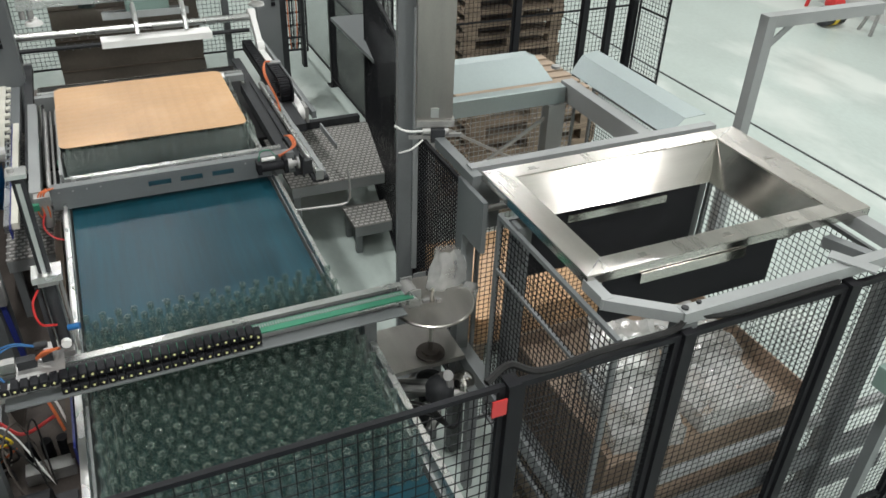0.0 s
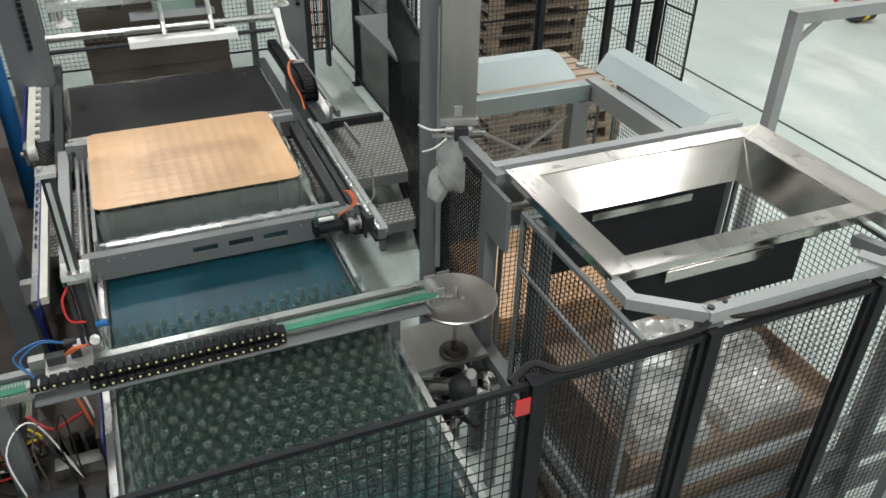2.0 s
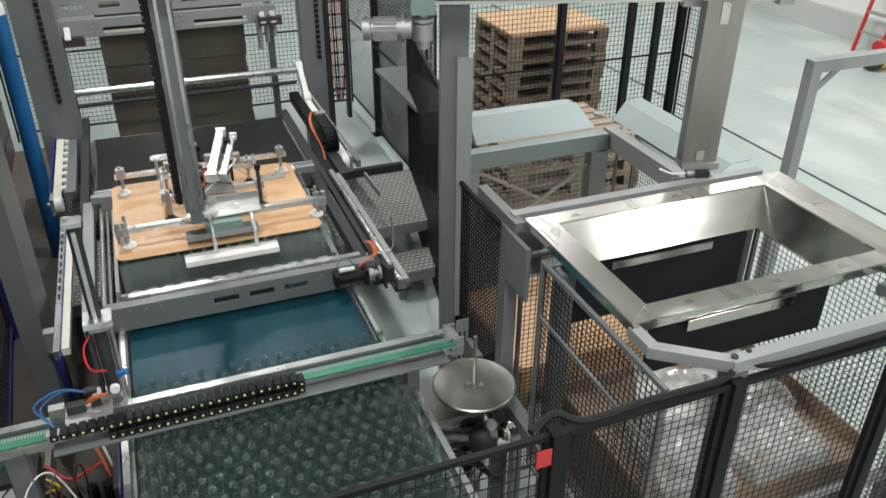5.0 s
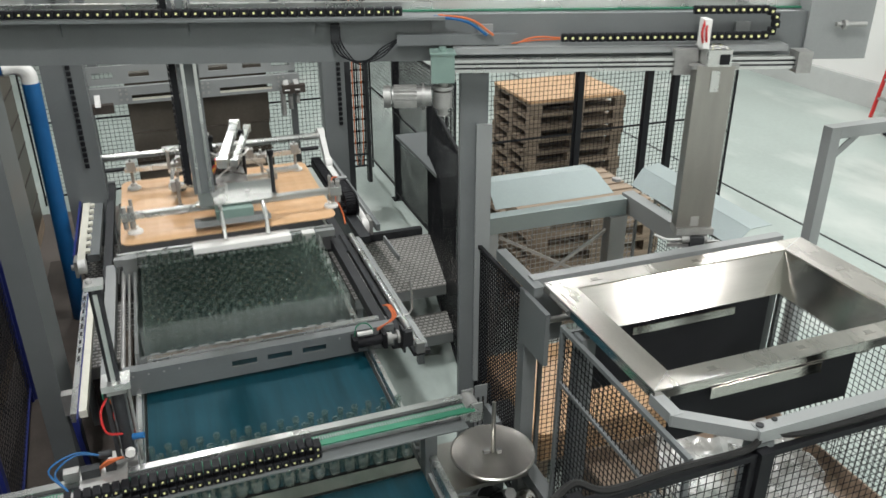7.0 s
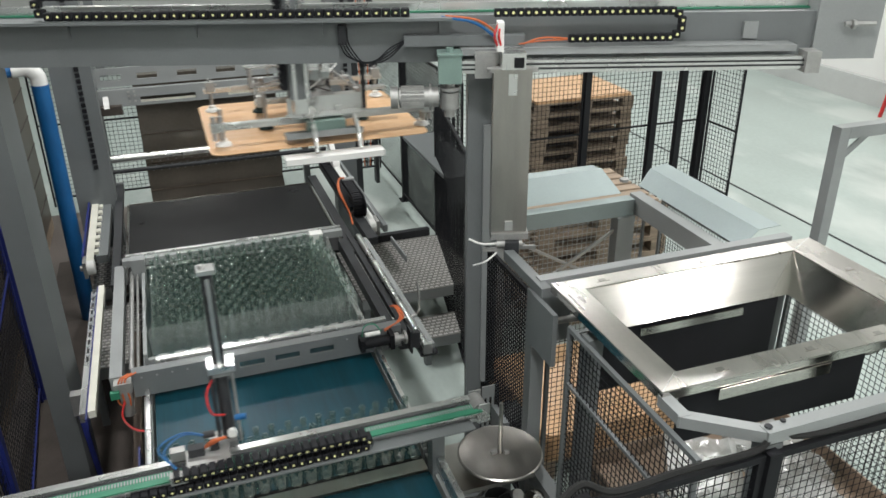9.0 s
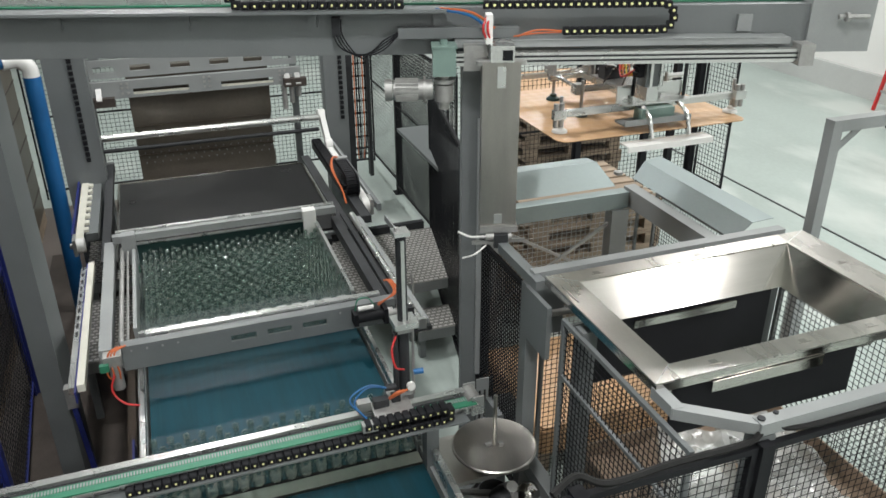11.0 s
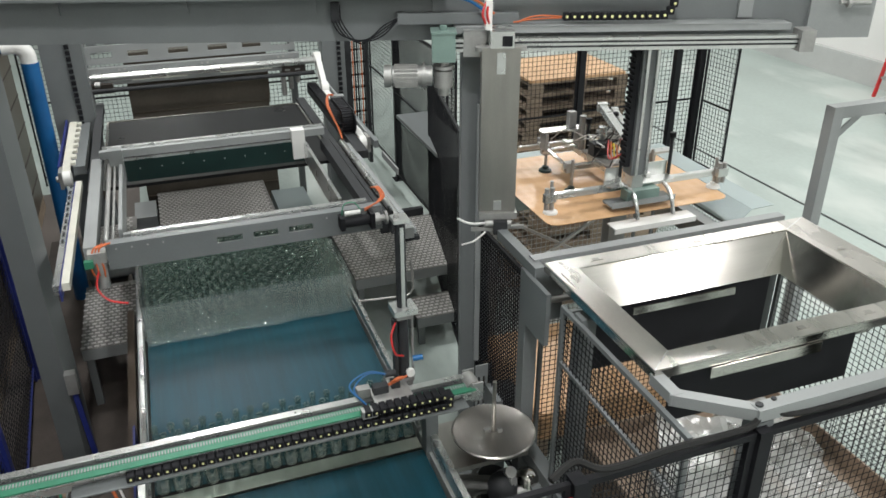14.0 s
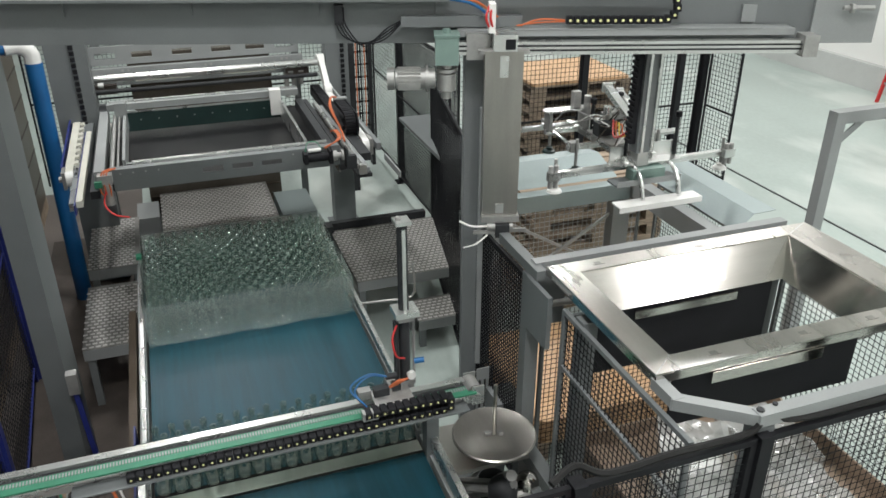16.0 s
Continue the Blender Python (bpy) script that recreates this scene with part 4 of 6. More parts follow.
part("head_bolt", rods(((0.075, 0.12, RZ + 0.84), (0.075, 0.12, RZ + 0.855), 0.012, 8)), ZINC, trolley)
part("column_clamp", boxes((0.04, 0.15, 0.07, 0.17, RZ + 0.372, RZ + 0.40)), ALU, trolley, bevel=0.004)
part("clamp_block", boxes((0.055, 0.13, 0.085, 0.16, RZ + 0.345, RZ + 0.371)), ZINC, trolley, bevel=0.004)
part("column_foot", boxes((0.0, 0.12, 0.075, 0.17, RZ - 0.04, RZ + 0.016)), ZINC, trolley, bevel=0.004)
part("valve", lambda bm: (bx(bm, -0.09, -0.02, 0.0, 0.04, RZ + 0.03, RZ + 0.07), cyl(bm, (-0.02, 0.06, RZ + 0.09), (0.03, 0.06, RZ + 0.09), 0.016, 10), bx(bm, 0.0, 0.04, 0.02, 0.05, RZ + 0.03, RZ + 0.07)), DARK, trolley, "black air valves", 0.004)
part("blue_fitting", rods(((0.12, 0.07, RZ + 0.14), (0.165, 0.06, RZ + 0.145), 0.014, 10)), BLUE, trolley, "blue air fitting")
part("gauge", lambda bm: (cyl(bm, (0.10, 0.04, RZ + 0.08), (0.10, 0.06, RZ + 0.08), 0.02, 16)), WHITE, trolley, "small round pressure gauge")
part("blue_hose", lambda bm: [hose(bm, [(-0.14, -0.05, RZ + 0.03), (-0.18 - 0.02 * k, 0.0, RZ + 0.09 + 0.02 * k), (-0.1, 0.05, RZ + 0.12 + 0.01 * k), (0.0, 0.05, RZ + 0.09)], 0.004) for k in range(2)], BLUE, trolley, "blue air hoses")
part("red_hose", lambda bm: hose(bm, [(0.08, 0.09, RZ + 0.15), (0.03, 0.05, RZ + 0.2), (0.02, 0.07, RZ + 0.28), (0.05, 0.1, RZ + 0.33)], 0.005), RED, trolley, "red air hose")
part("copper_wires", lambda bm: [hose(bm, [(-0.03, 0.02, RZ + 0.05), (0.02 + 0.02 * k, 0.0, RZ + 0.1), (0.07, 0.05, RZ + 0.06)], 0.005) for k in range(3)], ORANGE, trolley, "copper-coloured wires")
part("rail_clip", boxes((-0.16, -0.10, 0.02, 0.06, RZ + 0.014, RZ + 0.06)), ZINC, trolley, bevel=0.003)
part("chain_arm", boxes((-0.17, -0.10, -0.10, -0.062, RZ - 0.01, RZ + 0.03)), ZINC, trolley, bevel=0.003)
lower_chain = thing("rail_energy_chain", (0.0, RY, 0), "black energy chain lying along the cross rail", "cable chain")
rail_links = links_of(lower_chain, 52, 0.0355, 0.034, 0.058, 0.005)
part("chain_shelf", boxes((-0.6, 1.1, -0.115, -0.040, RZ - 0.068, RZ - 0.061)), GREY, lower_chain)

# ---- film hopper ----
hz = 1.90
hopper = thing("film_hopper", (2.2, 2.4, 0), "stainless steel film hopper on a grey frame", "hopper")
X0, X1, Y0, Y1 = -0.685, 0.775, -0.44, 0.45
rx0, rx1, ry0, ry1 = -0.565, 0.595, -0.345, 0.355
for name, quad in (("rim_back", [(X0, Y1), (X1, Y1), (rx1, ry1), (rx0, ry1)]), ("rim_front", [(rx0, ry0), (rx1, ry0), (X1, Y0), (X0, Y0)]), ("rim_left", [(X0, Y0), (X0, Y1), (rx0, ry1), (rx0, ry0)]), ("rim_right", [(rx1, ry0), (rx1, ry1), (X1, Y1), (X1, Y0)])):
    part(name, lambda bm: slab(bm, quad[::-1], hz, hz + 0.008), STEEL_RIM, hopper, "wide bright folded steel rim")
    part("rim_flange", lambda bm: sheet(bm, [(quad[0][0], quad[0][1], hz), (quad[1][0], quad[1][1], hz), (quad[1][0], quad[1][1], hz - 0.035), (quad[0][0], quad[0][1], hz - 0.035)], 0.003) if name in ("rim_back", "rim_left") else sheet(bm, [(quad[2][0], quad[2][1], hz), (quad[3][0], quad[3][1], hz), (quad[3][0], quad[3][1], hz - 0.035), (quad[2][0], quad[2][1], hz - 0.035)], 0.003), STEEL, hopper)
tz, ix0, ix1, iy0, iy1 = 1.74, rx0 + 0.03, 0.49, ry0 + 0.03, 0.235
part("slope_back", lambda bm: sheet(bm, [(rx0, ry1, hz), (rx1, ry1, hz), (ix1, iy1, tz), (ix0, iy1, tz)]), STEEL, hopper)
part("slope_right", lambda bm: sheet(bm, [(rx1, ry1, hz), (rx1, ry0, hz), (ix1, iy0, tz), (ix1, iy1, tz)]), STEEL, hopper)
part("slope_left", lambda bm: sheet(bm, [(rx0, ry0, hz), (rx0, ry1, hz), (ix0, iy1, tz), (ix0, iy0, tz)]), STEEL, hopper)
part("slope_front", lambda bm: sheet(bm, [(rx1, ry0, hz), (rx0, ry0, hz), (ix0, iy0, tz), (ix1, iy0, tz)]), STEEL, hopper)
for quad in (((X0, Y1), (rx0, ry1)), ((X1, Y1), (rx1, ry1)), ((X0, Y0), (rx0, ry0))):
    part("weld_seam", bars(((*quad[0], hz + 0.0085), (*quad[1], hz + 0.0085), 0.004, 0.002)), ALU, hopper)
part("front_lip", lambda bm: bx(bm, X0 + 0.25, X1 - 0.69, Y0 - 0.008, Y0 - 0.005, hz - 0.085, hz - 0.037), STEEL, hopper)
part("throat_strip", boxes((-0.34, 0.22, iy1 - 0.02, iy1 - 0.012, tz - 0.05, tz - 0.012)), STEEL, hopper)
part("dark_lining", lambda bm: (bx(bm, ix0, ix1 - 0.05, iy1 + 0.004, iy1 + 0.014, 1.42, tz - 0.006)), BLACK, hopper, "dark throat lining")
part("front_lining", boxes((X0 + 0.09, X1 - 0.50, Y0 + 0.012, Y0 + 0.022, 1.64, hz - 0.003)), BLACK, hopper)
fz = hz - 0.02
part("frame_back", boxes((-0.70, 0.74, 0.525, 0.58, fz - 0.04, fz + 0.008)), GREY_LIGHT, hopper, bevel=0.006)
part("frame_front", bars(((-0.46, -0.715, fz - 0.02), (1.3, -0.705, fz - 0.02), 0.05, 0.05)), GREY_LIGHT, hopper, bevel=0.006)
part("frame_chamfer", bars(((-0.68, -0.535, fz - 0.021), (-0.445, -0.713, fz - 0.021), 0.046, 0.046)), GREY_LIGHT, hopper, bevel=0.006)
part("frame_left", bars(((-0.665, -0.56, fz - 0.019), (-0.665, -0.42, fz - 0.019), 0.046, 0.046)), GREY_LIGHT, hopper, bevel=0.006)
part("frame_left_back", bars(((-0.70, 0.46, fz - 0.025), (-0.70, 0.90, fz - 0.025), 0.05, 0.05)), GREY, hopper, bevel=0.006)
part("frame_right", bars(((0.735, 0.5, fz - 0.04), (0.735, -0.69, fz - 0.04), 0.06, 0.06)), GREY_LIGHT, hopper, bevel=0.006)
part("frame_right_inner", bars(((0.55, -0.45, fz - 0.09), (0.55, -0.69, fz - 0.04), 0.05, 0.05)), GREY, hopper, bevel=0.006)
for x, y in ((-0.70, 0.555), (0.73, 0.555), (-0.42, -0.70), (0.73, -0.70), (-0.66, 0.1)):
    part("leg", boxes((x - 0.035, x + 0.035, y - 0.035, y + 0.035, 0.0, fz - 0.055)), GREY, hopper, bevel=0.005)
part("bolt", rods(((-0.44, -0.71, fz + 0.004), (-0.44, -0.71, fz + 0.012), 0.014, 8)), DARK, hopper)
part("bolt", rods(((-0.37, -0.70, fz + 0.004), (-0.37, -0.70, fz + 0.012), 0.01, 8)), DARK, hopper)
part("cross_tab", bars(((0.33, -0.64, fz + 0.012), (0.42, -0.80, fz + 0.012), 0.06, 0.008)), GREY_LIGHT, hopper, bevel=0.002)
for x, y in ((-0.45, 0.40), (0.1, 0.40), (-0.40, -0.39), (0.02, -0.39), (0.36, -0.39), (0.69, 0.1)):
    part("fold_tab", lambda bm: (bx(bm, x - 0.016, x + 0.016, y - 0.012, y + 0.012, hz + 0.0085, hz + 0.010), bar(bm, (x - 0.03, y - 0.012, hz + 0.0095), (x + 0.03, y - 0.012, hz + 0.0095), 0.0025, 0.002)), STEEL_DULL_DARKENED, hopper)
part("side_box", boxes((-0.72, -0.55, 0.50, 0.527, 1.56, 1.83), (-0.745, -0.722, 0.30, 0.527, 1.56, 1.83)), GREY, hopper, "grey hinge plate on the frame", 0.004)
part("hinge_pin", rods(((-0.70, 0.49, 1.68), (-0.52, 0.48, 1.68), 0.018, 10)), ZINC, hopper)

# ---- mesh panels ----
def mesh_panel(name, a, b, z0, z1, frame_mat, wire_mat, label, pitch=0.05, wire=0.0016, frame=0.02, kind_label="mesh", mid=None, group="mesh fence panels"):
    """A framed wire mesh panel from a to b (x, y), between two heights."""
    A, Bv = Vector((*a, 0)), Vector((*b, 0))
    L = (Bv - A).length
    t = thing(name, Matrix.Translation(A) @ pose(0, 0, 0, 0, 0, math.degrees(math.atan2(Bv.y - A.y, Bv.x - A.x))), label, "fence", group)
    f = frame / 2
    part("frame_top", bars(((0, 0, z1 - f), (L, 0, z1 - f), frame, frame)), frame_mat, t, bevel=0.003)
    part("frame_bottom", bars(((0, 0, z0 + f), (L, 0, z0 + f), frame, frame)), frame_mat, t, bevel=0.003)
    for x in (f, L - f):
        part("frame_side", bars(((x, 0, 0.0 if z0 < 0.35 else z0 + frame), (x, 0, z1 - frame), frame, frame)), frame_mat, t, bevel=0.003)
    if mid:
        part("frame_middle", bars(((frame, 0, mid), (L - frame, 0, mid), frame * 0.8, frame * 0.8)), frame_mat, t, bevel=0.003)

    def wires(bm):
        def w4(a, b):
            bar(bm, a, b, wire * 2, wire * 2)
        for k in range(1, int((L - frame) / pitch) + 1):
            w4((f + k * pitch, 0, z0 + frame), (f + k * pitch, 0, z1 - frame))
        for k in range(1, int((z1 - z0 - frame) / pitch) + 1):
            w4((frame, wire * 2, z0 + f + k * pitch), (L - frame, wire * 2, z0 + f + k * pitch))
    part("wire_mesh", wires, wire_mat, t, kind="stuff")
    return t


FY = 1.66
mesh_panel("mesh_fence", (-1.9, FY), (1.02, FY), 0.12, 1.80, BLACK, BLACK, "black wire mesh guard fence panel")
mesh_panel("mesh_fence", (1.07, FY), (1.735, FY), 0.12, 1.80, BLACK, BLACK, "black wire mesh guard fence panel", pitch=0.033, wire=0.0011, frame=0.026)
mesh_panel("mesh_fence", (1.785, FY), (2.555, FY), 0.12, 1.80, BLACK, BLACK, "black wire mesh guard fence panel", pitch=0.033, wire=0.0011, frame=0.026)
mesh_panel("mesh_fence", (2.61, FY), (3.52, FY), 0.12, 1.80, BLACK, BLACK, "black wire mesh guard fence panel", pitch=0.033, wire=0.0011, frame=0.026)
for x in (1.045, 1.76, 2.58, 3.55):
    t = thing("fence_post", (x, FY, 0), "black square guard fence post", "post", "fence posts")
    part("upright", boxes((-0.02, 0.02, -0.028, 0.028, 0.012, 1.80)), BLACK, t, bevel=0.004)
    part("foot", boxes((-0.06, 0.06, -0.06, 0.06, 0.0, 0.011)), BLACK, t)
    part("cap", boxes((-0.025, 0.025, -0.031, 0.031, 1.801, 1.812)), BLACK, t)
solo("fence_cable", lambda bm: (hose(bm, [(0.95, FY, 1.83), (1.05, FY + 0.03, 1.85), (1.15, FY - 0.01, 1.825), (1.4, FY, 1.825), (1.7, FY, 1.825), (1.78, FY + 0.02, 1.86), (1.95, FY, 1.83), (2.5, FY, 1.83)], 0.013)), RUBBER, "black cable along the fence top", "cable")
solo("warning_tag", boxes((0.965, 1.02, FY - 0.03, FY - 0.024, 1.69, 1.76)), RED, "small red tag on the fence", "tag")
# grey side screen of the hopper bay
mesh_panel("side_screen", (1.5, 2.63), (1.5, 1.70), 0.6, 1.81, GREY, BLACK, "grey framed wire mesh side screen", pitch=0.03, wire=0.0015, mid=1.52, group="side screens")
mesh_panel("side_screen", (1.5, 3.62), (1.5, 2.95), 0.5, 1.78, BLACK, BLACK, "black wire mesh side screen", pitch=0.024, wire=0.0026, group="side screens")
# back screens of the hopper bay
mesh_panel("back_screen", (1.6, 3.02), (2.9, 3.02), 0.1, 1.5, GREY, BLACK, "wire mesh rear screen of the hopper", pitch=0.03, wire=0.0013, group="back screens")
mesh_panel("back_screen", (2.96, 1.75), (2.96, 2.9), 0.1, 1.75, GREY, BLACK, "wire mesh end screen of the hopper", pitch=0.03, wire=0.0013, group="back screens")

# ---- carton bale under the hopper ----
def crumple(bm, w, d, h, seed, n=14):
    vs = [[bm.verts.new(((i / n - 0.5) * w, (j / n - 0.5) * d, h + 0.05 * noise.noise(Vector((i * 0.6, j * 0.6, seed))))) for j in range(n + 1)] for i in range(n + 1)]
    for i in range(n):
        for j in range(n):
            bm.faces.new((vs[i][j], vs[i + 1][j], vs[i + 1][j + 1], vs[i][j + 1]))
    edge = [vs[i][0] for i in range(n + 1)] + [vs[n][j] for j in range(1, n + 1)] + [vs[i][n] for i in range(n - 1, -1, -1)] + [vs[0][j] for j in range(n - 1, 0, -1)]
    low = [bm.verts.new((v.co.x, v.co.y, 0)) for v in edge]
    for i in range(len(edge)):
        j = (i + 1) % len(edge)
        bm.faces.new((edge[j], edge[i], low[i], low[j]))
    bm.faces.new(low)


box = thing("film_container", (2.24, 2.24, 0), "open cardboard container full of film scrap", "container")
for wall in ((-0.58, 0.58, -0.44, -0.43), (-0.58, 0.58, 0.43, 0.44), (-0.58, -0.57, -0.43, 0.43), (0.57, 0.58, -0.43, 0.43)):
    part("carton_wall", boxes(wall + (0.16, 0.7 if wall[3] < 0 else 1.02)), CARD_OLD, box, "brown cardboard wall")
part("flattened_carton", lambda bm: crumple(bm, 1.13, 0.85, 0.78, 3), CARD_OLD, box, "crumpled flattened cardboard", at=pose(0, 0, 0.16))
for fx, fy, fs in ((-0.3, -0.2, 4), (0.15, -0.25, 9), (0.3, 0.12, 13), (-0.1, 0.15, 21)):
    part("film_wad", lambda bm: crumple(bm, 0.42, 0.34, 0.10, fs, 10), FILM_MILK, box, "wad of crumpled clear film", at=pose(fx, fy, 0.95, 0, 0, fs * 20))
part("roller_track", bars(((-0.75, -0.52, 0.62), (1.2, -0.52, 0.62), 0.05, 0.09)), GREY, box)
part("roller_track", bars(((-0.75, -0.52, 0.38), (1.2, -0.52, 0.38), 0.05, 0.09)), GREY, box)
part("frame_rail", bars(((-0.75, -0.50, 0.86), (1.2, -0.50, 0.86), 0.04, 0.04)), GREY_LIGHT, box)
part("frame_rail", bars(((0.66, -0.50, 0.02), (0.66, -0.50, 1.7), 0.04, 0.04)), GREY_LIGHT, box)
part("pallet", lambda bm: ([bx(bm, -0.6, 0.6, y, y + 0.1, 0.1, 0.122) for y in (-0.45, -0.3, -0.15, 0.0, 0.15, 0.3)], [bx(bm, x, x + 0.1, -0.45, 0.45, 0.0, 0.098) for x in (-0.6, -0.05, 0.5)]), WOOD, box)

# ---- board magazine ----
mag = thing("board_magazine", (2.808, 4.095, 0), "grey steel magazine with galvanised guide flaps for used boards", "magazine")
part("flap_right", lambda bm: (sheet(bm, [(0.421, -0.491, 1.471), (0.421, 0.679, 1.471), (0.538, 0.725, 1.576), (0.538, -0.491, 1.576)], 0.003), sheet(bm, [(0.538, -0.491, 1.576), (0.538, 0.725, 1.576), (0.702, 0.772, 1.582), (0.702, -0.491, 1.582)], 0.003)), GALV, mag, "galvanised folded guide flap")
part("flap_back", lambda bm: (sheet(bm, [(-0.702, 0.655, 1.441), (0.257, 0.655, 1.441), (0.175, 0.819, 1.588), (-0.702, 0.819, 1.588)], 0.003), sheet(bm, [(-0.702, 0.819, 1.588), (0.175, 0.819, 1.588), (0.140, 0.913, 1.593), (-0.702, 0.913, 1.593)], 0.003)), GALV, mag, "galvanised folded guide flap")
part("beam_back", boxes((-0.877, 0.304, 0.538, 0.632, 1.307, 1.430)), GALV, mag, bevel=0.004)
part("beam_right", boxes((0.316, 0.409, -0.526, 0.632, 1.307, 1.447)), GREY_LIGHT, mag, bevel=0.004)
part("post", boxes((0.164, 0.304, 0.515, 0.608, 0.000, 1.304)), GREY_LIGHT, mag, bevel=0.004)
part("post", boxes((-0.842, -0.725, 0.538, 0.632, 0.000, 1.304)), GREY_LIGHT, mag, bevel=0.004)
part("post", boxes((0.316, 0.409, -0.468, -0.374, 0.000, 1.304)), GREY_LIGHT, mag, bevel=0.004)
part("brace", bars(((-0.702, 0.585, 1.260), (0.292, 0.585, 0.675), 0.02, 0.02), ((-0.702, 0.573, 0.675), (0.292, 0.573, 1.260), 0.02, 0.02)), ZINC, mag)
part("bolt_knob", lambda bm: lathe(bm, [(0.01, 0), (0.035, 0.01), (0.035, 0.03), (0.01, 0.04)], 10, (0.316, 0.725, 1.494)), ZINC, mag)
mesh_panel("magazine_screen", (1.94, 4.8), (3.33, 4.8), 0.0, 1.36, GREY, ZINC, "galvanised wire mesh behind the magazine", pitch=0.04, wire=0.002, group="magazine screens")
mesh_panel("magazine_screen", (3.43, 4.74), (3.43, 3.63), 0.0, 1.35, GREY, BLACK, "wire mesh beside the magazine", pitch=0.03, wire=0.0015, group="magazine screens")
stack = thing("board_stack", (2.515, 4.07, 0.15), "stack of used brown layer boards in the magazine", "boards")
first_board = part("board", lambda bm: slab(bm, board_outline(1.17, 0.96, 0.06), 0, 0.011), CARD, stack)
for k in range(1, 17):
    ob = new("board", first_board.data)
    ob.parent = stack
    ob.matrix_basis = pose(rnd.uniform(-.008, .008), rnd.uniform(-.008, .008), 0.012 * k)
stack_pallet = thing("stack_pallet", (2.515, 4.07, 0), "wooden pallet under the used boards", "pallet")
for y in (-0.48, -0.3, -0.12, 0.06, 0.24, 0.38):
    part("deck_board", boxes((-0.6, 0.6, y, y + 0.1, 0.125, 0.147)), WOOD, stack_pallet)
for x in (-0.6, -0.05, 0.5):
    part("runner", boxes((x, x + 0.1, -0.48, 0.48, 0.0, 0.123)), WOOD, stack_pallet)

# ---- film winder ----
wz = 1.0
winder = thing("film_winder", (1.28, 2.84, 0), "film winder with a round steel plate and spindle", "winder")
disc = part("disc", lambda bm: lathe(bm, [(0.012, 0.0), (0.20, 0.0), (0.21, 0.006), (0.21, 0.014), (0.203, 0.019), (0.196, 0.015), (0.012, 0.015)], 48, (0, 0, 0), cap=False), STEEL_DULL_DARKENED, winder, "round brushed steel plate")
part("spindle", rods(((0, 0, 0.93), (0, 0, wz + 0.31), 0.010, 10)), STEEL_RIM, winder)
part("disc_clip", boxes((-0.05, -0.016, -0.01, 0.01, 0.016, 0.032)), ZINC, disc)
part("disc_clip", boxes((0.014, 0.036, -0.03, -0.012, 0.016, 0.036)), ZINC, disc)
part("bearing", rods(((0, 0, 0.91), (0, 0, wz - 0.02), 0.013, 14), ((0, 0, 0.902), (0, 0, 0.912), 0.075, 24), ((0, 0, 0.9125), (0, 0, 0.925), 0.045, 20)), DUST, winder)
part("table", boxes((-0.23, 0.16, -0.08, 0.27, 0.875, 0.90)), STEEL_DULL_DARKENED, winder, "grey machine table", 0.004)
part("dome", lambda bm: lathe(bm, [(0.075, 0), (0.075, 0.06), (0.065, 0.085), (0.04, 0.105), (0.008, 0.112)], 20, (0.0, -0.13, 0.72)), DARK, winder, "black motor dome")
part("chrome_dome", lambda bm: lathe(bm, [(0.06, 0), (0.06, 0.05), (0.05, 0.075), (0.03, 0.09), (0.006, 0.096)], 20, (0.15, -0.10, 0.70)), STEEL, winder, "bright polished dome")
part("motor", rods(((0, 0, 0.42), (0, 0, 0.73), 0.07, 18)), DARK, winder)
part("clutter", lambda bm: [cyl(bm, (rnd.uniform(-.2, .18), rnd.uniform(-.2, .18), rnd.uniform(.5, .7)), (rnd.uniform(-.2, .18), rnd.uniform(-.2, .18), rnd.uniform(.6, .86)), rnd.uniform(.012, .03), 8) for k in range(12)], ZINC, winder, "cylinders and brackets", kind="stuff")
part("air_hose", lambda bm: [hose(bm, [(-0.2, -0.1 + 0.05 * k, 0.6), (-0.1, -0.22, 0.7 + 0.02 * k), (0.05, -0.22, 0.55), (0.15, -0.1, 0.62)], 0.008) for k in range(4)], RUBBER, winder)
for x, y in ((-0.22, -0.17), (0.17, -0.17), (-0.20, 0.24), (0.13, 0.24)):
    part("leg", boxes((x - 0.025, x + 0.025, y - 0.025, y + 0.025, 0.0, 0.734 if y < 0 else 0.874)), GREY, winder, bevel=0.003)

t = thing("bay_rail", (1.52, 2.6, 0), "grey steel rail along the foot of the hopper bay", "rail")
part("rail", boxes((-0.035, 0.035, -0.85, 0.62, 0.72, 0.80)), GREY, t, bevel=0.005)
part("end_block", boxes((-0.05, 0.10, 0.62, 0.80, 0.70, 0.86)), GREY, t, bevel=0.006)
part("perforated_plate", lambda bm: pierced(bm, -0.10, 0.0, 0.82, 0.826, 0.62, 0.98, [(-0.085, -0.07), (-0.055, -0.04), (-0.025, -0.012)], 0.70, 0.90), GREY_LIGHT, t)
for y in (-0.78, 0.70):
    part("leg", boxes((-0.03, 0.03, y - 0.03, y + 0.03, 0.0, 0.72 if y < 0 else 0.70)), GREY, t, bevel=0.004)

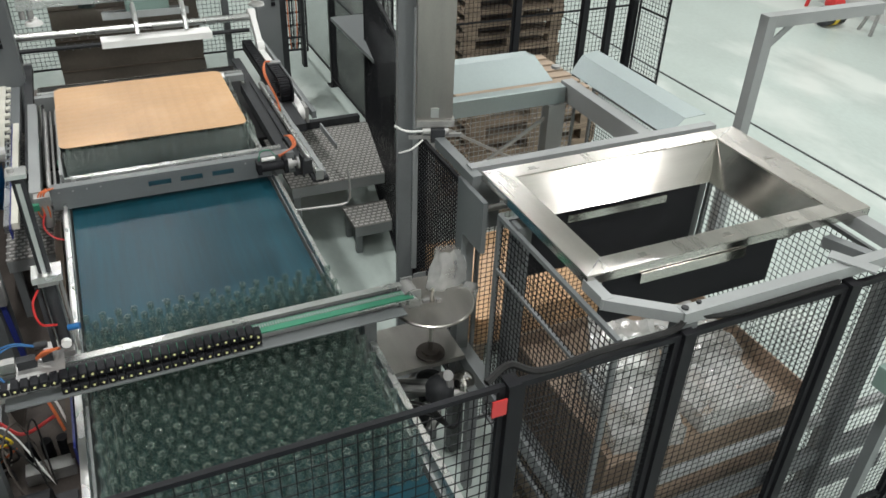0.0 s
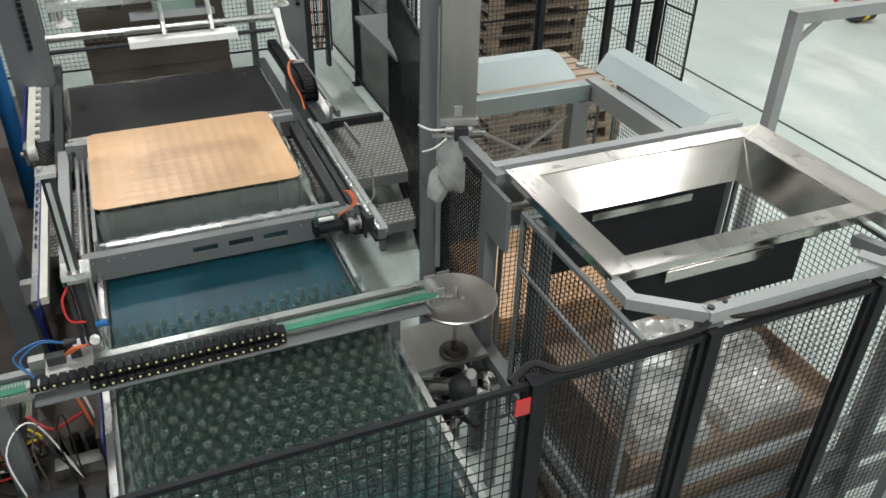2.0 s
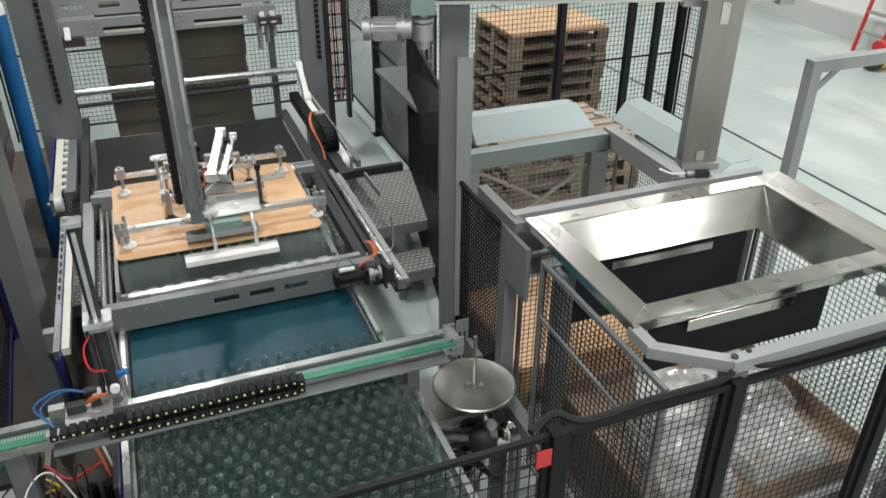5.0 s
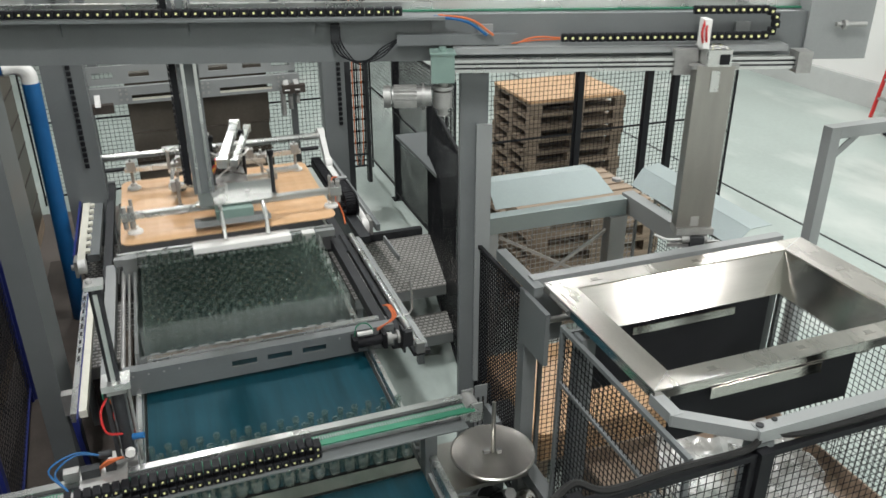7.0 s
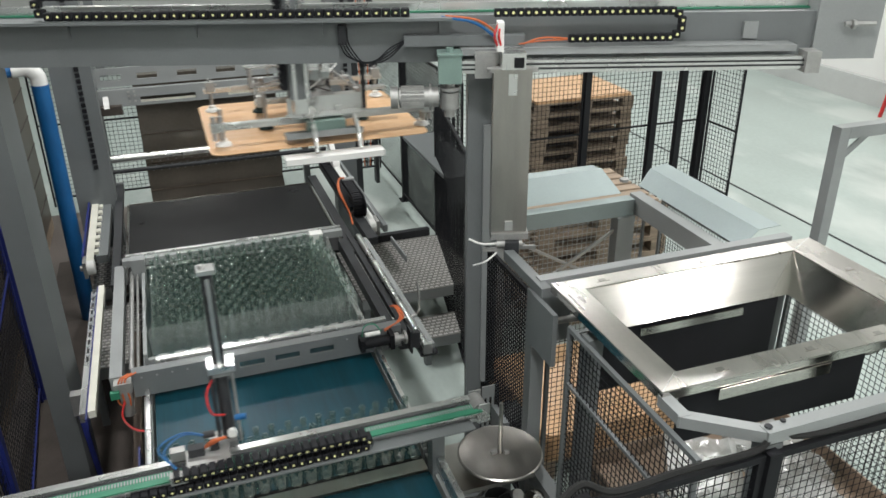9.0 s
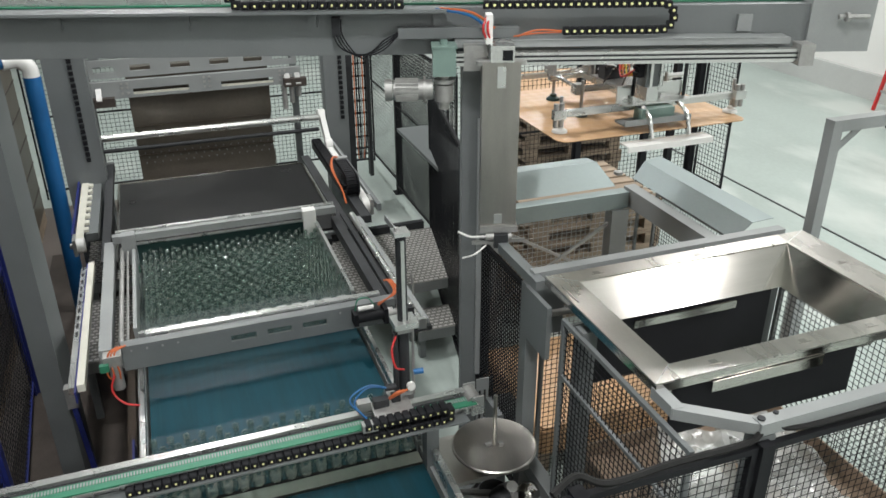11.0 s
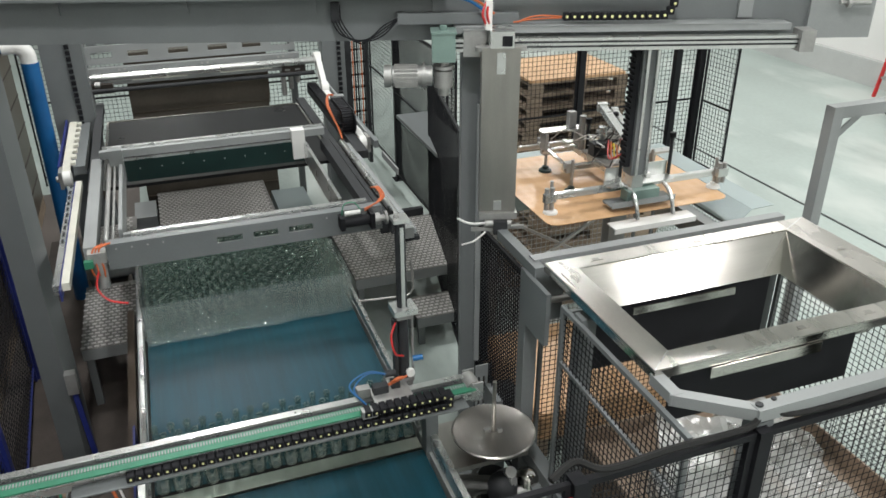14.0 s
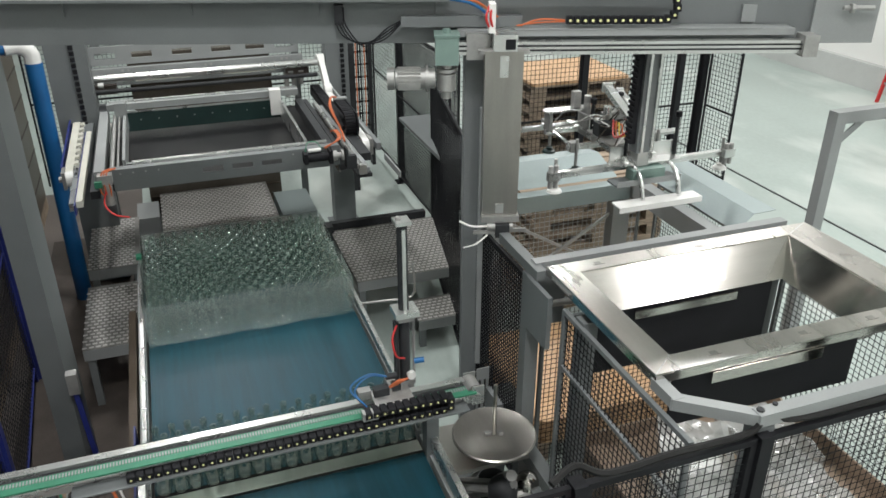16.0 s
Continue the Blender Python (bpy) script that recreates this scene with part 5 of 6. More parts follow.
# ---- walkways ----
def tread(name, x0, x1, y0, y1, z, label, step=0.045, skirt=0.06):
    t = thing(name, ((x0 + x1) / 2, (y0 + y1) / 2, 0), label, "platform", "tread platforms")
    w, d = (x1 - x0) / 2, (y1 - y0) / 2
    part("deck", boxes((-w, w, -d, d, z - 0.03, z)), TREAD, t, "perforated grey tread plate", 0.004)
    part("skirt", boxes((-w, w, -d - 0.004, -d - 0.001, z - skirt - 0.03, z - 0.004)), GREY_LIGHT, t)

    def studs(bm):
        for i in range(int(2 * w / step)):
            for j in range(int(2 * d / step)):
                x, y = -w + (i + 0.5) * step + (j % 2) * step / 2 - step / 4, -d + (j + 0.5) * step
                bx(bm, x - 0.015, x + 0.015, y - 0.008, y + 0.008, z, z + 0.004)
    part("studs", studs, TREAD_DOT, t, "worn bright studs", kind="stuff")
    for x in (-w + 0.04, w - 0.04):
        for y in (-d + 0.04, d - 0.04):
            part("leg", boxes((x - 0.025, x + 0.025, y - 0.025, y + 0.025, 0, z - 0.031)), GREY, t, bevel=0.003)
    return t


tread("walkway", 1.22, 2.24, 5.48, 6.50, 0.5, "grey perforated tread walkway beside the conveyor")
tread("step", 1.62, 2.04, 5.12, 5.46, 0.26, "grey perforated tread step below the walkway")
tread("walkway", -0.82, -0.44, 5.16, 6.10, 0.5, "grey perforated tread walkway beside the conveyor")
tread("walkway", -0.82, -0.42, 6.30, 7.3, 0.55, "grey perforated tread walkway beside the lift")
tread("pit_deck", -0.22, 0.84, 7.0, 7.98, 0.48, "grey perforated tread deck behind the conveyor", skirt=0.02)
solo("walkway_kerb", lambda bm: (bx(bm, 1.18, 2.14, 6.52, 6.58, 0.42, 0.56), bx(bm, 1.18, 1.24, 6.45, 6.52, 0.42, 0.56)), DARK, "dark steel kerb at the end of the walkway", "kerb", bevel=0.005)
solo("pallet_lifter", lambda bm: (bx(bm, -0.36, 0.95, 5.55, 5.65, 0.0, 0.36), bx(bm, -0.36, -0.28, 5.66, 6.84, 0.0, 0.36), bx(bm, 0.87, 0.95, 5.66, 6.84, 0.0, 0.36)), DUST, "dusty dark steel pallet lift frame", "frame", bevel=0.005)
solo("pit_edge", boxes((-0.30, 0.95, 6.86, 6.98, 0.0, 0.50)), DUST, "dusty brown steel edge of the lift pit", "edge", bevel=0.006)
solo("pit_plate", boxes((0.87, 1.20, 7.0, 7.6, 0.0, 0.50)), GALV, "bright worn galvanised plate beside the pit", "plate", bevel=0.006)
solo("pit_plate", boxes((-0.44, -0.24, 7.35, 7.75, 0.0, 0.50)), GREY_LIGHT, "grey plate beside the pit", "plate", bevel=0.006)
for y0, y1 in ((2.0, 4.9), (4.904, 7.2), (7.204, 9.6)):
    solo("floor_plate", boxes((-1.9, -0.45, y0, y1, 0.001, 0.005)), FLOOR_PLATE, "brown worn floor plate beside the machine", "floor", "structure")
solo("conveyor_side_cover", boxes((-0.47, -0.425, 3.0, 5.1, 0.08, 0.78)), TANK, "brown-black cover along the conveyor side", "cover", bevel=0.005)
solo("bent_rod", lambda bm: hose(bm, [(0.99, 4.4, 0.95), (1.15, 4.35, 0.97), (1.32, 4.33, 0.98), (1.34, 4.33, 1.10), (1.33, 4.33, 1.22)], 0.008, steps=3), ZINC, "thin bent steel sensor rod", "rod")

PIECES = {}
def piece(name, owner, x0, x1, y0, y1, z0, z1):
    """A wooden piece; alike pieces share a mesh."""
    size = tuple(round(v, 4) for v in (x1 - x0, y1 - y0, z1 - z0))
    if size not in PIECES:
        bm = bmesh.new()
        bx(bm, -size[0] / 2, size[0] / 2, -size[1] / 2, size[1] / 2, -size[2] / 2, size[2] / 2)
        PIECES[size] = finish(bm, name, WOOD)
    ob = new(name, PIECES[size])
    ob.parent = owner
    ob.matrix_basis = pose((x0 + x1) / 2, (y0 + y1) / 2, (z0 + z1) / 2)


store_pallet = thing("pallet", pose(3.3, 5.8, 0.146 * 6), "weathered wooden pallet in a stack", "pallet", "stacked pallets")
for i in range(7):
    piece("deck_board", store_pallet, -0.6, 0.6, -0.5 + 0.148 * i, -0.39 + 0.148 * i, 0.1225, 0.144)
for y in (-0.5, -0.05, 0.4):
    piece("bottom_board", store_pallet, -0.6, 0.6, y, y + 0.1, 0.0, 0.022)
    for x in (-0.6, -0.07, 0.46):
        piece("block", store_pallet, x, x + 0.14, y, y + 0.1, 0.0225, 0.1)
for x in (-0.6, -0.07, 0.46):
    piece("stringer", store_pallet, x, x + 0.14, -0.5, 0.5, 0.1005, 0.1215)

# ---- lift columns and rear machine ----
for x, y, w in ((1.62, 7.75, 0.11), (-0.74, 7.25, 0.16)):
    t = thing("lift_column", (x, y, 0), "tall grey lift column with a chain", "column", "lift columns")
    part("profile", boxes((-w, w, -0.09, 0.09, 0.012, 3.6)), GREY, t, bevel=0.006)
    part("base", boxes((-w - 0.05, w + 0.05, -0.14, 0.14, 0, 0.011)), GREY, t)
    part("chain", lambda bm: [bx(bm, 0.03, 0.065, -0.112, -0.0905, 1.3 + k * 0.05, 1.332 + k * 0.05) for k in range(44)], BLACK, t, "black roller chain")
t = thing("cable_mast", (2.06, 8.6, 0), "dark cable mast with bundled orange cables", "mast")
part("mast", boxes((-0.14, -0.06, -0.05, 0.05, 0, 3.5)), DARK, t, bevel=0.005)
part("mast", boxes((0.10, 0.14, -0.05, 0.05, 0.3, 3.5)), DARK, t, bevel=0.005)
part("rungs", lambda bm: [bx(bm, -0.058, 0.098, -0.04, -0.02, 0.5 + k * 0.14, 0.52 + k * 0.14) for k in range(20)], DARK, t, kind="stuff")
for k in range(6):
    part("cable", lambda bm: hose(bm, [(-0.045 + 0.024 * k, -0.055, 3.5), (-0.045 + 0.024 * k, -0.06, 2.0), (-0.045 + 0.024 * k, -0.05, 0.9), (-0.02 + 0.015 * k, 0.0, 0.5)], 0.0075), (ORANGE, BLACK, BLACK, GREY_LIGHT, ORANGE, BLACK)[k], t)
part("limit_switch", boxes((-0.34, -0.16, -0.12, -0.02, 1.55, 1.85)), GREY_LIGHT, t, "grey switch box", 0.008)
part("switch_cable", lambda bm: hose(bm, [(-0.25, -0.1, 1.55), (-0.3, -0.14, 1.42), (-0.2, -0.12, 1.36), (-0.18, -0.1, 1.5)], 0.01), ORANGE, t)

wrap = thing("wrapped_pallet", (0.345, 8.3, 0), "tall bottle pallet wrapped in smoky film, behind the lift", "pallet load")
def wrapped(bm):
    n, m = 80, 14
    rings = []
    for k in range(m + 1):
        z = 0.15 + 1.75 * k / m
        ring = []
        for i in range(n):
            u = i / n * 4
            s, f = int(u), u - int(u)
            x, y = ((-0.66 + 1.32 * f, -0.3), (0.66, -0.3 + 0.9 * f), (0.66 - 1.32 * f, 0.6), (-0.66, 0.6 - 0.9 * f))[s]
            p = 0.015 * noise.noise(Vector((x * 6, y * 6, z * 2.2))) + 0.008 * math.sin(z * 23)
            nx, ny = ((0, -1), (1, 0), (0, 1), (-1, 0))[s]
            ring.append(bm.verts.new((x + nx * p, y + ny * p, z)))
        rings.append(ring)
    for a, b in zip(rings, rings[1:]):
        for i in range(n):
            bm.faces.new((a[i], a[(i + 1) % n], b[(i + 1) % n], b[i])).smooth = True
    bm.faces.new(rings[-1])


part("wrapped_load", wrapped, CURTAIN, wrap, "smoky film wrap over stacked layers")
# Small grey pips on the wrap imitate the glints of bottles inside.
part("bottle_glints", lambda bm: [lathe(bm, [(0.006, 0), (0.006, 0.012)], 5, (-0.6 + 0.075 * i + 0.03 * (j % 2), -0.318, 0.95 + 0.05 * j)) for i in range(17) for j in range(3)], GREY, wrap, "grey pips painted as bottle glints on the film", kind="stuff")
part("layer_edge", lambda bm: [bx(bm, -0.662, 0.662, -0.312, 0.612, 0.45 + 0.29 * k, 0.455 + 0.29 * k) for k in range(5)], TANK, wrap, "brown layer board edges")
part("pallet", lambda bm: ([bx(bm, -0.6, 0.6, -0.3 + 0.15 * k, -0.2 + 0.15 * k, 0.1, 0.13) for k in range(6)], [bx(bm, x, x + 0.1, -0.3, 0.6, 0.0, 0.099) for x in (-0.6, -0.05, 0.5)]), WOOD, wrap)

rear = thing("rear_gripper", (0.29, 7.95, 0), "slotted grey gripper carriage behind the lift", "gripper")
def slots_at(*mids, w=0.1):
    return [(m - w, m + w) for m in mids]


part("carriage_plate", lambda bm: pierced(bm, -1.0, 1.02, -0.12, -0.10, 1.655, 1.815, slots_at(-0.30, 0.50, w=0.25), 1.68, 1.735), GREY_LIGHT, rear, "grey carriage plate with two long slots")
part("upper_plate", lambda bm: pierced(bm, -0.95, 1.0, -0.04, -0.02, 1.83, 2.0, slots_at(-0.78, -0.46, -0.10, 0.26, 0.58, 0.86, w=0.09), 1.885, 1.94), GREY_LIGHT, rear, "upper grey plate with a row of slots")
for x in (-0.62, 0.12, 0.84):
    part("plate_bolts", lambda bm: [cyl(bm, (x + dx, -0.121, 1.70 + dz), (x + dx, -0.128, 1.70 + dz), 0.012, 8) for dx in (-0.025, 0.025) for dz in (0, 0.05, 0.09)], ZINC, rear, kind="stuff")
part("folded_shelf", boxes((-1.0, 1.02, -0.098, -0.045, 1.80, 1.812)), GREY_LIGHT, rear, bevel=0.003)
for x0, x1, z in ((-1.02, -0.72, 1.60), (0.84, 1.06, 1.64)):
    part("end_shoe", boxes((x0, x1, -0.2, -0.125, z, z + 0.08)), DUST, rear, "dusty brown end shoe", 0.015)
part("wear_strip", boxes((-0.55, 0.75, -0.099, -0.09, 1.665, 1.70)), CREAM, rear)
for x in (-0.85, 0.88, 0.98):
    part("claw", bars(((x, -0.06, 1.80), (x, -0.2, 1.66), 0.05, 0.03)), ZINC, rear, "zinc gripper")
for k in range(3):
    part("air_cylinder", rods(((0.85 + 0.07 * k, -0.1, 1.4 + 0.06 * k), (0.85 + 0.07 * k, -0.1, 1.75), 0.025, 10)), ZINC, rear)
part("hanger", boxes((-0.9, -0.82, 0.1, 0.2, 1.9, 3.6)), GREY, rear, bevel=0.004)
part("hanger", boxes((0.84, 0.92, 0.1, 0.2, 1.9, 3.6)), GREY, rear, bevel=0.004)
part("foot_post", boxes((-0.98, -0.92, 0.12, 0.2, 0.0, 1.98)), GREY, rear, bevel=0.004)
part("foot_post", boxes((0.96, 1.02, 0.12, 0.2, 0.0, 1.98)), GREY, rear, bevel=0.004)

for k in range(6):
    copy_thing(store_pallet, pose(3.3 + 0.015 * math.sin(k * 2.1), 5.8, 0.146 * k, 0, 0, 0.8 * math.sin(k * 1.3)))
# Dark sheet added over the floor, standing in for shade on this side.
solo("floor_mat", boxes((-1.32, -0.48, 2.2, 8.2, 0.001, 0.012)), DUST, "dark brown sheet added to darken the floor beside the conveyor", "mat", bevel=0.003)

# ---- left side ----
t = thing("blue_pipe", (-0.95, 6.9, 0), "large blue pipe with a white elbow and flange", "pipe")
part("riser", rods(((-0.02, 0, 0.0), (0.0, 0, 2.12), 0.066, 20)), BLUE, t)
part("elbow", lambda bm: hose(bm, [(0, 0, 2.10), (-0.01, -0.005, 2.2), (-0.08, -0.03, 2.26), (-0.18, -0.07, 2.26)], 0.062, 16), WHITE, t, "white plastic elbow")
part("branch", rods(((-0.18, -0.07, 2.26), (-1.6, -0.6, 2.26), 0.052, 18)), BLUE, t)
for k, (x, y) in enumerate(((-1.55, 9.2), (-1.35, 7.4), (-1.25, 5.7), (-1.15, 4.0), (-1.1, 2.4))):
    t = thing("guard_post", (x, y, 0), "dark blue guard fence post", "post", "blue posts")
    part("upright", boxes((-0.03, 0.03, -0.03, 0.03, 0.012, 2.1)), BLUE_DEEP, t, bevel=0.004)
    part("foot", boxes((-0.07, 0.07, -0.07, 0.07, 0, 0.011)), BLUE_DEEP, t)
LP = [(-1.55, 9.2), (-1.35, 7.4), (-1.25, 5.7), (-1.15, 4.0), (-1.1, 2.4)]
for a, b in zip(LP, LP[1:]):
    mesh_panel("guard_fence", (a[0], a[1] - 0.04), (b[0], b[1] + 0.04), 0.12, 2.05, BLUE_DEEP, BLACK, "dark wire mesh guard panel with a blue frame", pitch=0.05, wire=0.0018, mid=1.1, group="blue guard panels")
for y0, h in ((8.6, 2.5), (7.2, 2.5), (5.8, 2.5), (4.4, 2.4), (3.0, 2.4)):
    t = thing("bottle_pallet", (-2.05, y0, 0), "dark brown wrapped pallet load behind the guard", "pallet load", "pallet loads")
    part("load", boxes((-0.6, 0.6, -0.6, 0.6, 0.15, h)), TANK, t, bevel=0.02)
    for k in range(6):
        part("layer_edge", boxes((-0.605, 0.605, -0.605, 0.605, 0.4 + 0.3 * k, 0.415 + 0.3 * k)), DUST, t)
    part("pallet", boxes((-0.6, 0.6, -0.6, 0.6, 0.0, 0.149)), WOOD, t)
t = thing("side_sensor_post", (-0.72, 4.25, 0), "slim blue sensor post beside the conveyor", "post")
part("rod", bars(((0, 0, 0), (-0.06, 0.1, 0.72), 0.03, 0.03)), BLUE_DEEP, t)
part("sensor", boxes((-0.09, -0.03, 0.06, 0.12, 0.72, 0.86)), ZINC, t, bevel=0.006)
t = thing("drive_unit", (-0.62, 2.75, 0), "dark drive unit with hoses beside the conveyor", "drive")
part("body", boxes((-0.62, 0.17, -0.7, 0.02, 0.0, 0.72)), DARK, t, bevel=0.02)
part("cover", boxes((-0.5, -0.1, -0.55, 0.0, 0.722, 0.80)), DARK, t, bevel=0.01)
part("bracket_plate", bars(((-0.05, -0.3, 0.72), (-0.02, -0.32, 1.0), 0.12, 0.01)), TANK, t)
part("motor", rods(((-0.2, -0.2, 0.85), (0.1, -0.2, 0.85), 0.1, 20)), DARK, t)
part("switch_box", boxes((-0.42, -0.27, 0.2, 0.3, 0.92, 1.04)), GREY_LIGHT, t, "pale grey switch box", 0.006)
part("terminal_box", boxes((-0.3, -0.1, 0.12, 0.3, 0.95, 1.08)), DARK, t, bevel=0.01)
part("white_label", boxes((-0.299, -0.2, 0.115, 0.119, 0.97, 1.05)), WHITE, t)
for k in range(4):
    part("hose", lambda bm: hose(bm, [(-0.2 + 0.1 * k, -0.1, 0.8), (-0.25 + 0.1 * k, 0.0, 1.05), (-0.1 + 0.06 * k, 0.1, 1.1), (0.1, 0.0, 0.8)], 0.004), (RUBBER, WHITE, DUST, RUBBER)[k], t)
part("orange_hose", lambda bm: hose(bm, [(-0.25, -0.3, 0.95), (-0.1, -0.3, 1.08), (0.08, -0.32, 1.0), (0.16, -0.3, 0.8)], 0.007), ORANGE, t)
part("red_hose", lambda bm: hose(bm, [(-0.22, 0.2, 1.06), (-0.1, 0.25, 1.02), (0.0, 0.2, 0.95), (0.14, 0.22, 0.99)], 0.008), RED, t)
part("green_hose", lambda bm: hose(bm, [(-0.24, 0.22, 1.08), (-0.18, 0.28, 1.16), (-0.08, 0.26, 1.1), (-0.12, 0.22, 0.98)], 0.007), GREEN, t)

t = thing("valve_station", (-0.62, 3.3, 0), "dark valve station with coiled cables, beside the conveyor", "valve station")
part("cabinet", boxes((-0.42, 0.20, -0.50, 0.22, 0.0, 0.60)), DARK, t, "dark brown cabinet", 0.015)
part("base_plate", boxes((-0.40, 0.18, -0.48, 0.2, 0.601, 0.615)), DUST, t, bevel=0.003)
part("box", boxes((-0.34, -0.14, 0.0, 0.16, 0.616, 0.74)), GREY_LIGHT, t, "pale terminal box", 0.008)
part("box_lid", boxes((-0.33, -0.15, 0.01, 0.15, 0.741, 0.748)), CARD_OLD, t, bevel=0.002)
part("leaning_plate", bars(((-0.10, 0.12, 0.62), (-0.02, 0.15, 0.86), 0.16, 0.008)), DUST, t)
for k in range(3):
    part("solenoid", rods(((-0.02 + 0.07 * k, -0.2, 0.616), (-0.02 + 0.07 * k, -0.2, 0.74), 0.026, 12)), BLACK, t)
part("manifold", boxes((-0.05, 0.16, -0.34, -0.26, 0.616, 0.68)), ZINC, t, bevel=0.005)
part("side_plate", boxes((0.205, 0.215, -0.55, 0.24, 0.35, 0.98)), BLUE_DEEP, t, "dark blue side plate", 0.003)
for k in range(11):
    cx, cy, r = rnd.uniform(-.26, -.12), rnd.uniform(-.32, -.12), rnd.uniform(.06, .13)
    part("coiled_cable", lambda bm: hose(bm, [(cx + r * math.cos(a), cy + r * 0.8 * math.sin(a), 0.64 + 0.012 * k + 0.03 * math.sin(2 * a + k)) for a in [0.3 * k + 0.7 * i for i in range(9)]], 0.006, steps=3), (RUBBER, DUST, RUBBER, ORANGE, RUBBER, WHITE, DUST, RUBBER, RED, RUBBER, YELLOW)[k], t)
part("orange_cable", lambda bm: hose(bm, [(-0.20, 0.12, 0.90), (-0.08, 0.06, 0.94), (0.06, 0.0, 0.86), (0.13, -0.12, 0.70)], 0.008), ORANGE, t, "thick orange cable")
part("clear_tube", lambda bm: hose(bm, [(0.0, 0.02, 0.90), (0.1, -0.02, 0.86), (0.15, -0.1, 0.72)], 0.006), WHITE, t)

# ---- rear fences and stores ----
mesh_panel("rear_fence", (-1.5, 9.9), (0.5, 9.9), 0.1, 2.1, BLACK, BLACK, "black wire mesh guard fence", wire=0.002, mid=1.0, group="rear fence panels")
mesh_panel("rear_fence", (0.54, 9.9), (2.52, 9.9), 0.1, 2.1, BLACK, BLACK, "black wire mesh guard fence", wire=0.002, mid=1.0, group="rear fence panels")
mesh_panel("rear_fence", (2.56, 9.9), (2.56, 8.7), 0.1, 2.1, BLACK, BLACK, "black wire mesh guard fence", wire=0.0018, mid=1.1, group="rear fence panels")
mesh_panel("rear_fence", (2.5, 8.6), (2.5, 6.6), 0.1, 1.9, BLACK, BLACK, "black wire mesh guard fence", wire=0.003, pitch=0.035, mid=1.1, group="rear fence panels")
mesh_panel("rear_fence", (2.2, 6.5), (1.75, 4.2), 0.1, 1.85, BLACK, BLACK, "black wire mesh guard fence", wire=0.002, pitch=0.035, group="rear fence panels")
mesh_panel("rear_fence", (2.7, 7.42), (4.2, 7.42), 0.1, 2.1, BLACK, BLACK, "black wire mesh guard fence", wire=0.002, mid=1.0, group="rear fence panels")
mesh_panel("rear_fence", (4.28, 7.46), (5.75, 7.46), 0.1, 2.1, BLACK, BLACK, "black wire mesh guard fence", wire=0.002, mid=1.0, group="rear fence panels")
mesh_panel("rear_fence", (5.82, 7.38), (5.84, 6.88), 0.25, 2.1, BLACK, BLACK, "black wire mesh guard fence", wire=0.002, mid=1.0, group="rear fence panels")
for x, y in ((2.62, 7.42), (4.24, 7.42), (5.10, 7.42), (5.45, 7.42), (5.78, 7.43), (2.54, 8.65)):
    t = thing("rear_post", (x, y, 0), "black square guard fence post", "post", "rear posts")
    part("upright", boxes((-0.035, 0.035, -0.035, 0.035, 0.012, 2.15)), BLACK, t, bevel=0.004)
    part("foot", boxes((-0.07, 0.07, -0.07, 0.07, 0, 0.011)), BLACK, t)
t = thing("access_door", (2.3, 6.0, 0), "black mesh access door with a steel latch", "door")
part("box_top", boxes((-0.2, 0.15, -0.1, 1.2, 1.25, 1.28)), GREY, t, bevel=0.004)
part("latch", lambda bm: hose(bm, [(0, -0.1, 1.45), (0.05, -0.14, 1.38), (0.1, -0.12, 1.36), (0.16, -0.1, 1.38)], 0.012), ZINC, t)
part("box_front", boxes((-0.2, 0.15, -0.12, -0.103, 1.0, 1.25)), GREY, t, bevel=0.004)


for k in range(9):
    copy_thing(store_pallet, pose(4.36 + rnd.uniform(-.02, .02), 8.15 + rnd.uniform(-.02, .02), 0.146 * k))
solo("pallet_cover_board", lambda bm: slab(bm, board_outline(1.2, 1.0, 0.04), 0, 0.03), CARD, "sheets of brown cardboard on the pallet stack", "board", at=(4.36, 8.15, 9 * 0.146))
t = thing("lamp_post", (3.6, 3.38, 0), "grey square post with a side arm", "post")
part("upright", boxes((-0.035, 0.035, -0.035, 0.035, 0.012, 2.28)), GREY_LIGHT, t, bevel=0.005)
part("arm", boxes((0.036, 0.9, -0.035, 0.035, 2.21, 2.28)), GREY_LIGHT, t, bevel=0.005)
part("gusset", bars(((0.03, 0, 2.08), (0.2, 0, 2.215), 0.01, 0.04)), GREY_LIGHT, t)
part("foot", boxes((-0.09, 0.09, -0.09, 0.09, 0, 0.011)), GREY_LIGHT, t)
t = thing("step_ladder", (10.75, 9.15, 0), "red folding step ladder with pale treads", "ladder")
part("side_rail", bars(((0, -0.25, 0), (0.35, -0.2, 2.2), 0.06, 0.03)), RED, t)
part("side_rail", bars(((0, 0.25, 0), (0.35, 0.2, 2.2), 0.06, 0.03)), RED, t)
part("rear_leg", bars(((0.9, -0.25, 0), (0.4, -0.18, 2.15), 0.04, 0.03)), RED, t)
part("rear_leg", bars(((0.9, 0.25, 0), (0.4, 0.18, 2.15), 0.04, 0.03)), RED, t)
for k in range(6):
    part("tread", boxes((0.05 * k + 0.02, 0.05 * k + 0.13, -0.215, 0.215, 0.3 + 0.3 * k, 0.33 + 0.3 * k)), ZINC, t)
t = thing("vacuum_cleaner", (10.3, 8.5, 0), "dark round vacuum cleaner with a yellow band", "vacuum cleaner")
part("drum", rods(((-0.18, 0, 0.16), (0.18, 0, 0.16), 0.15, 20)), DARK, t)
part("band", rods(((-0.04, 0, 0.16), (0.04, 0, 0.16), 0.154, 20)), YELLOW, t)
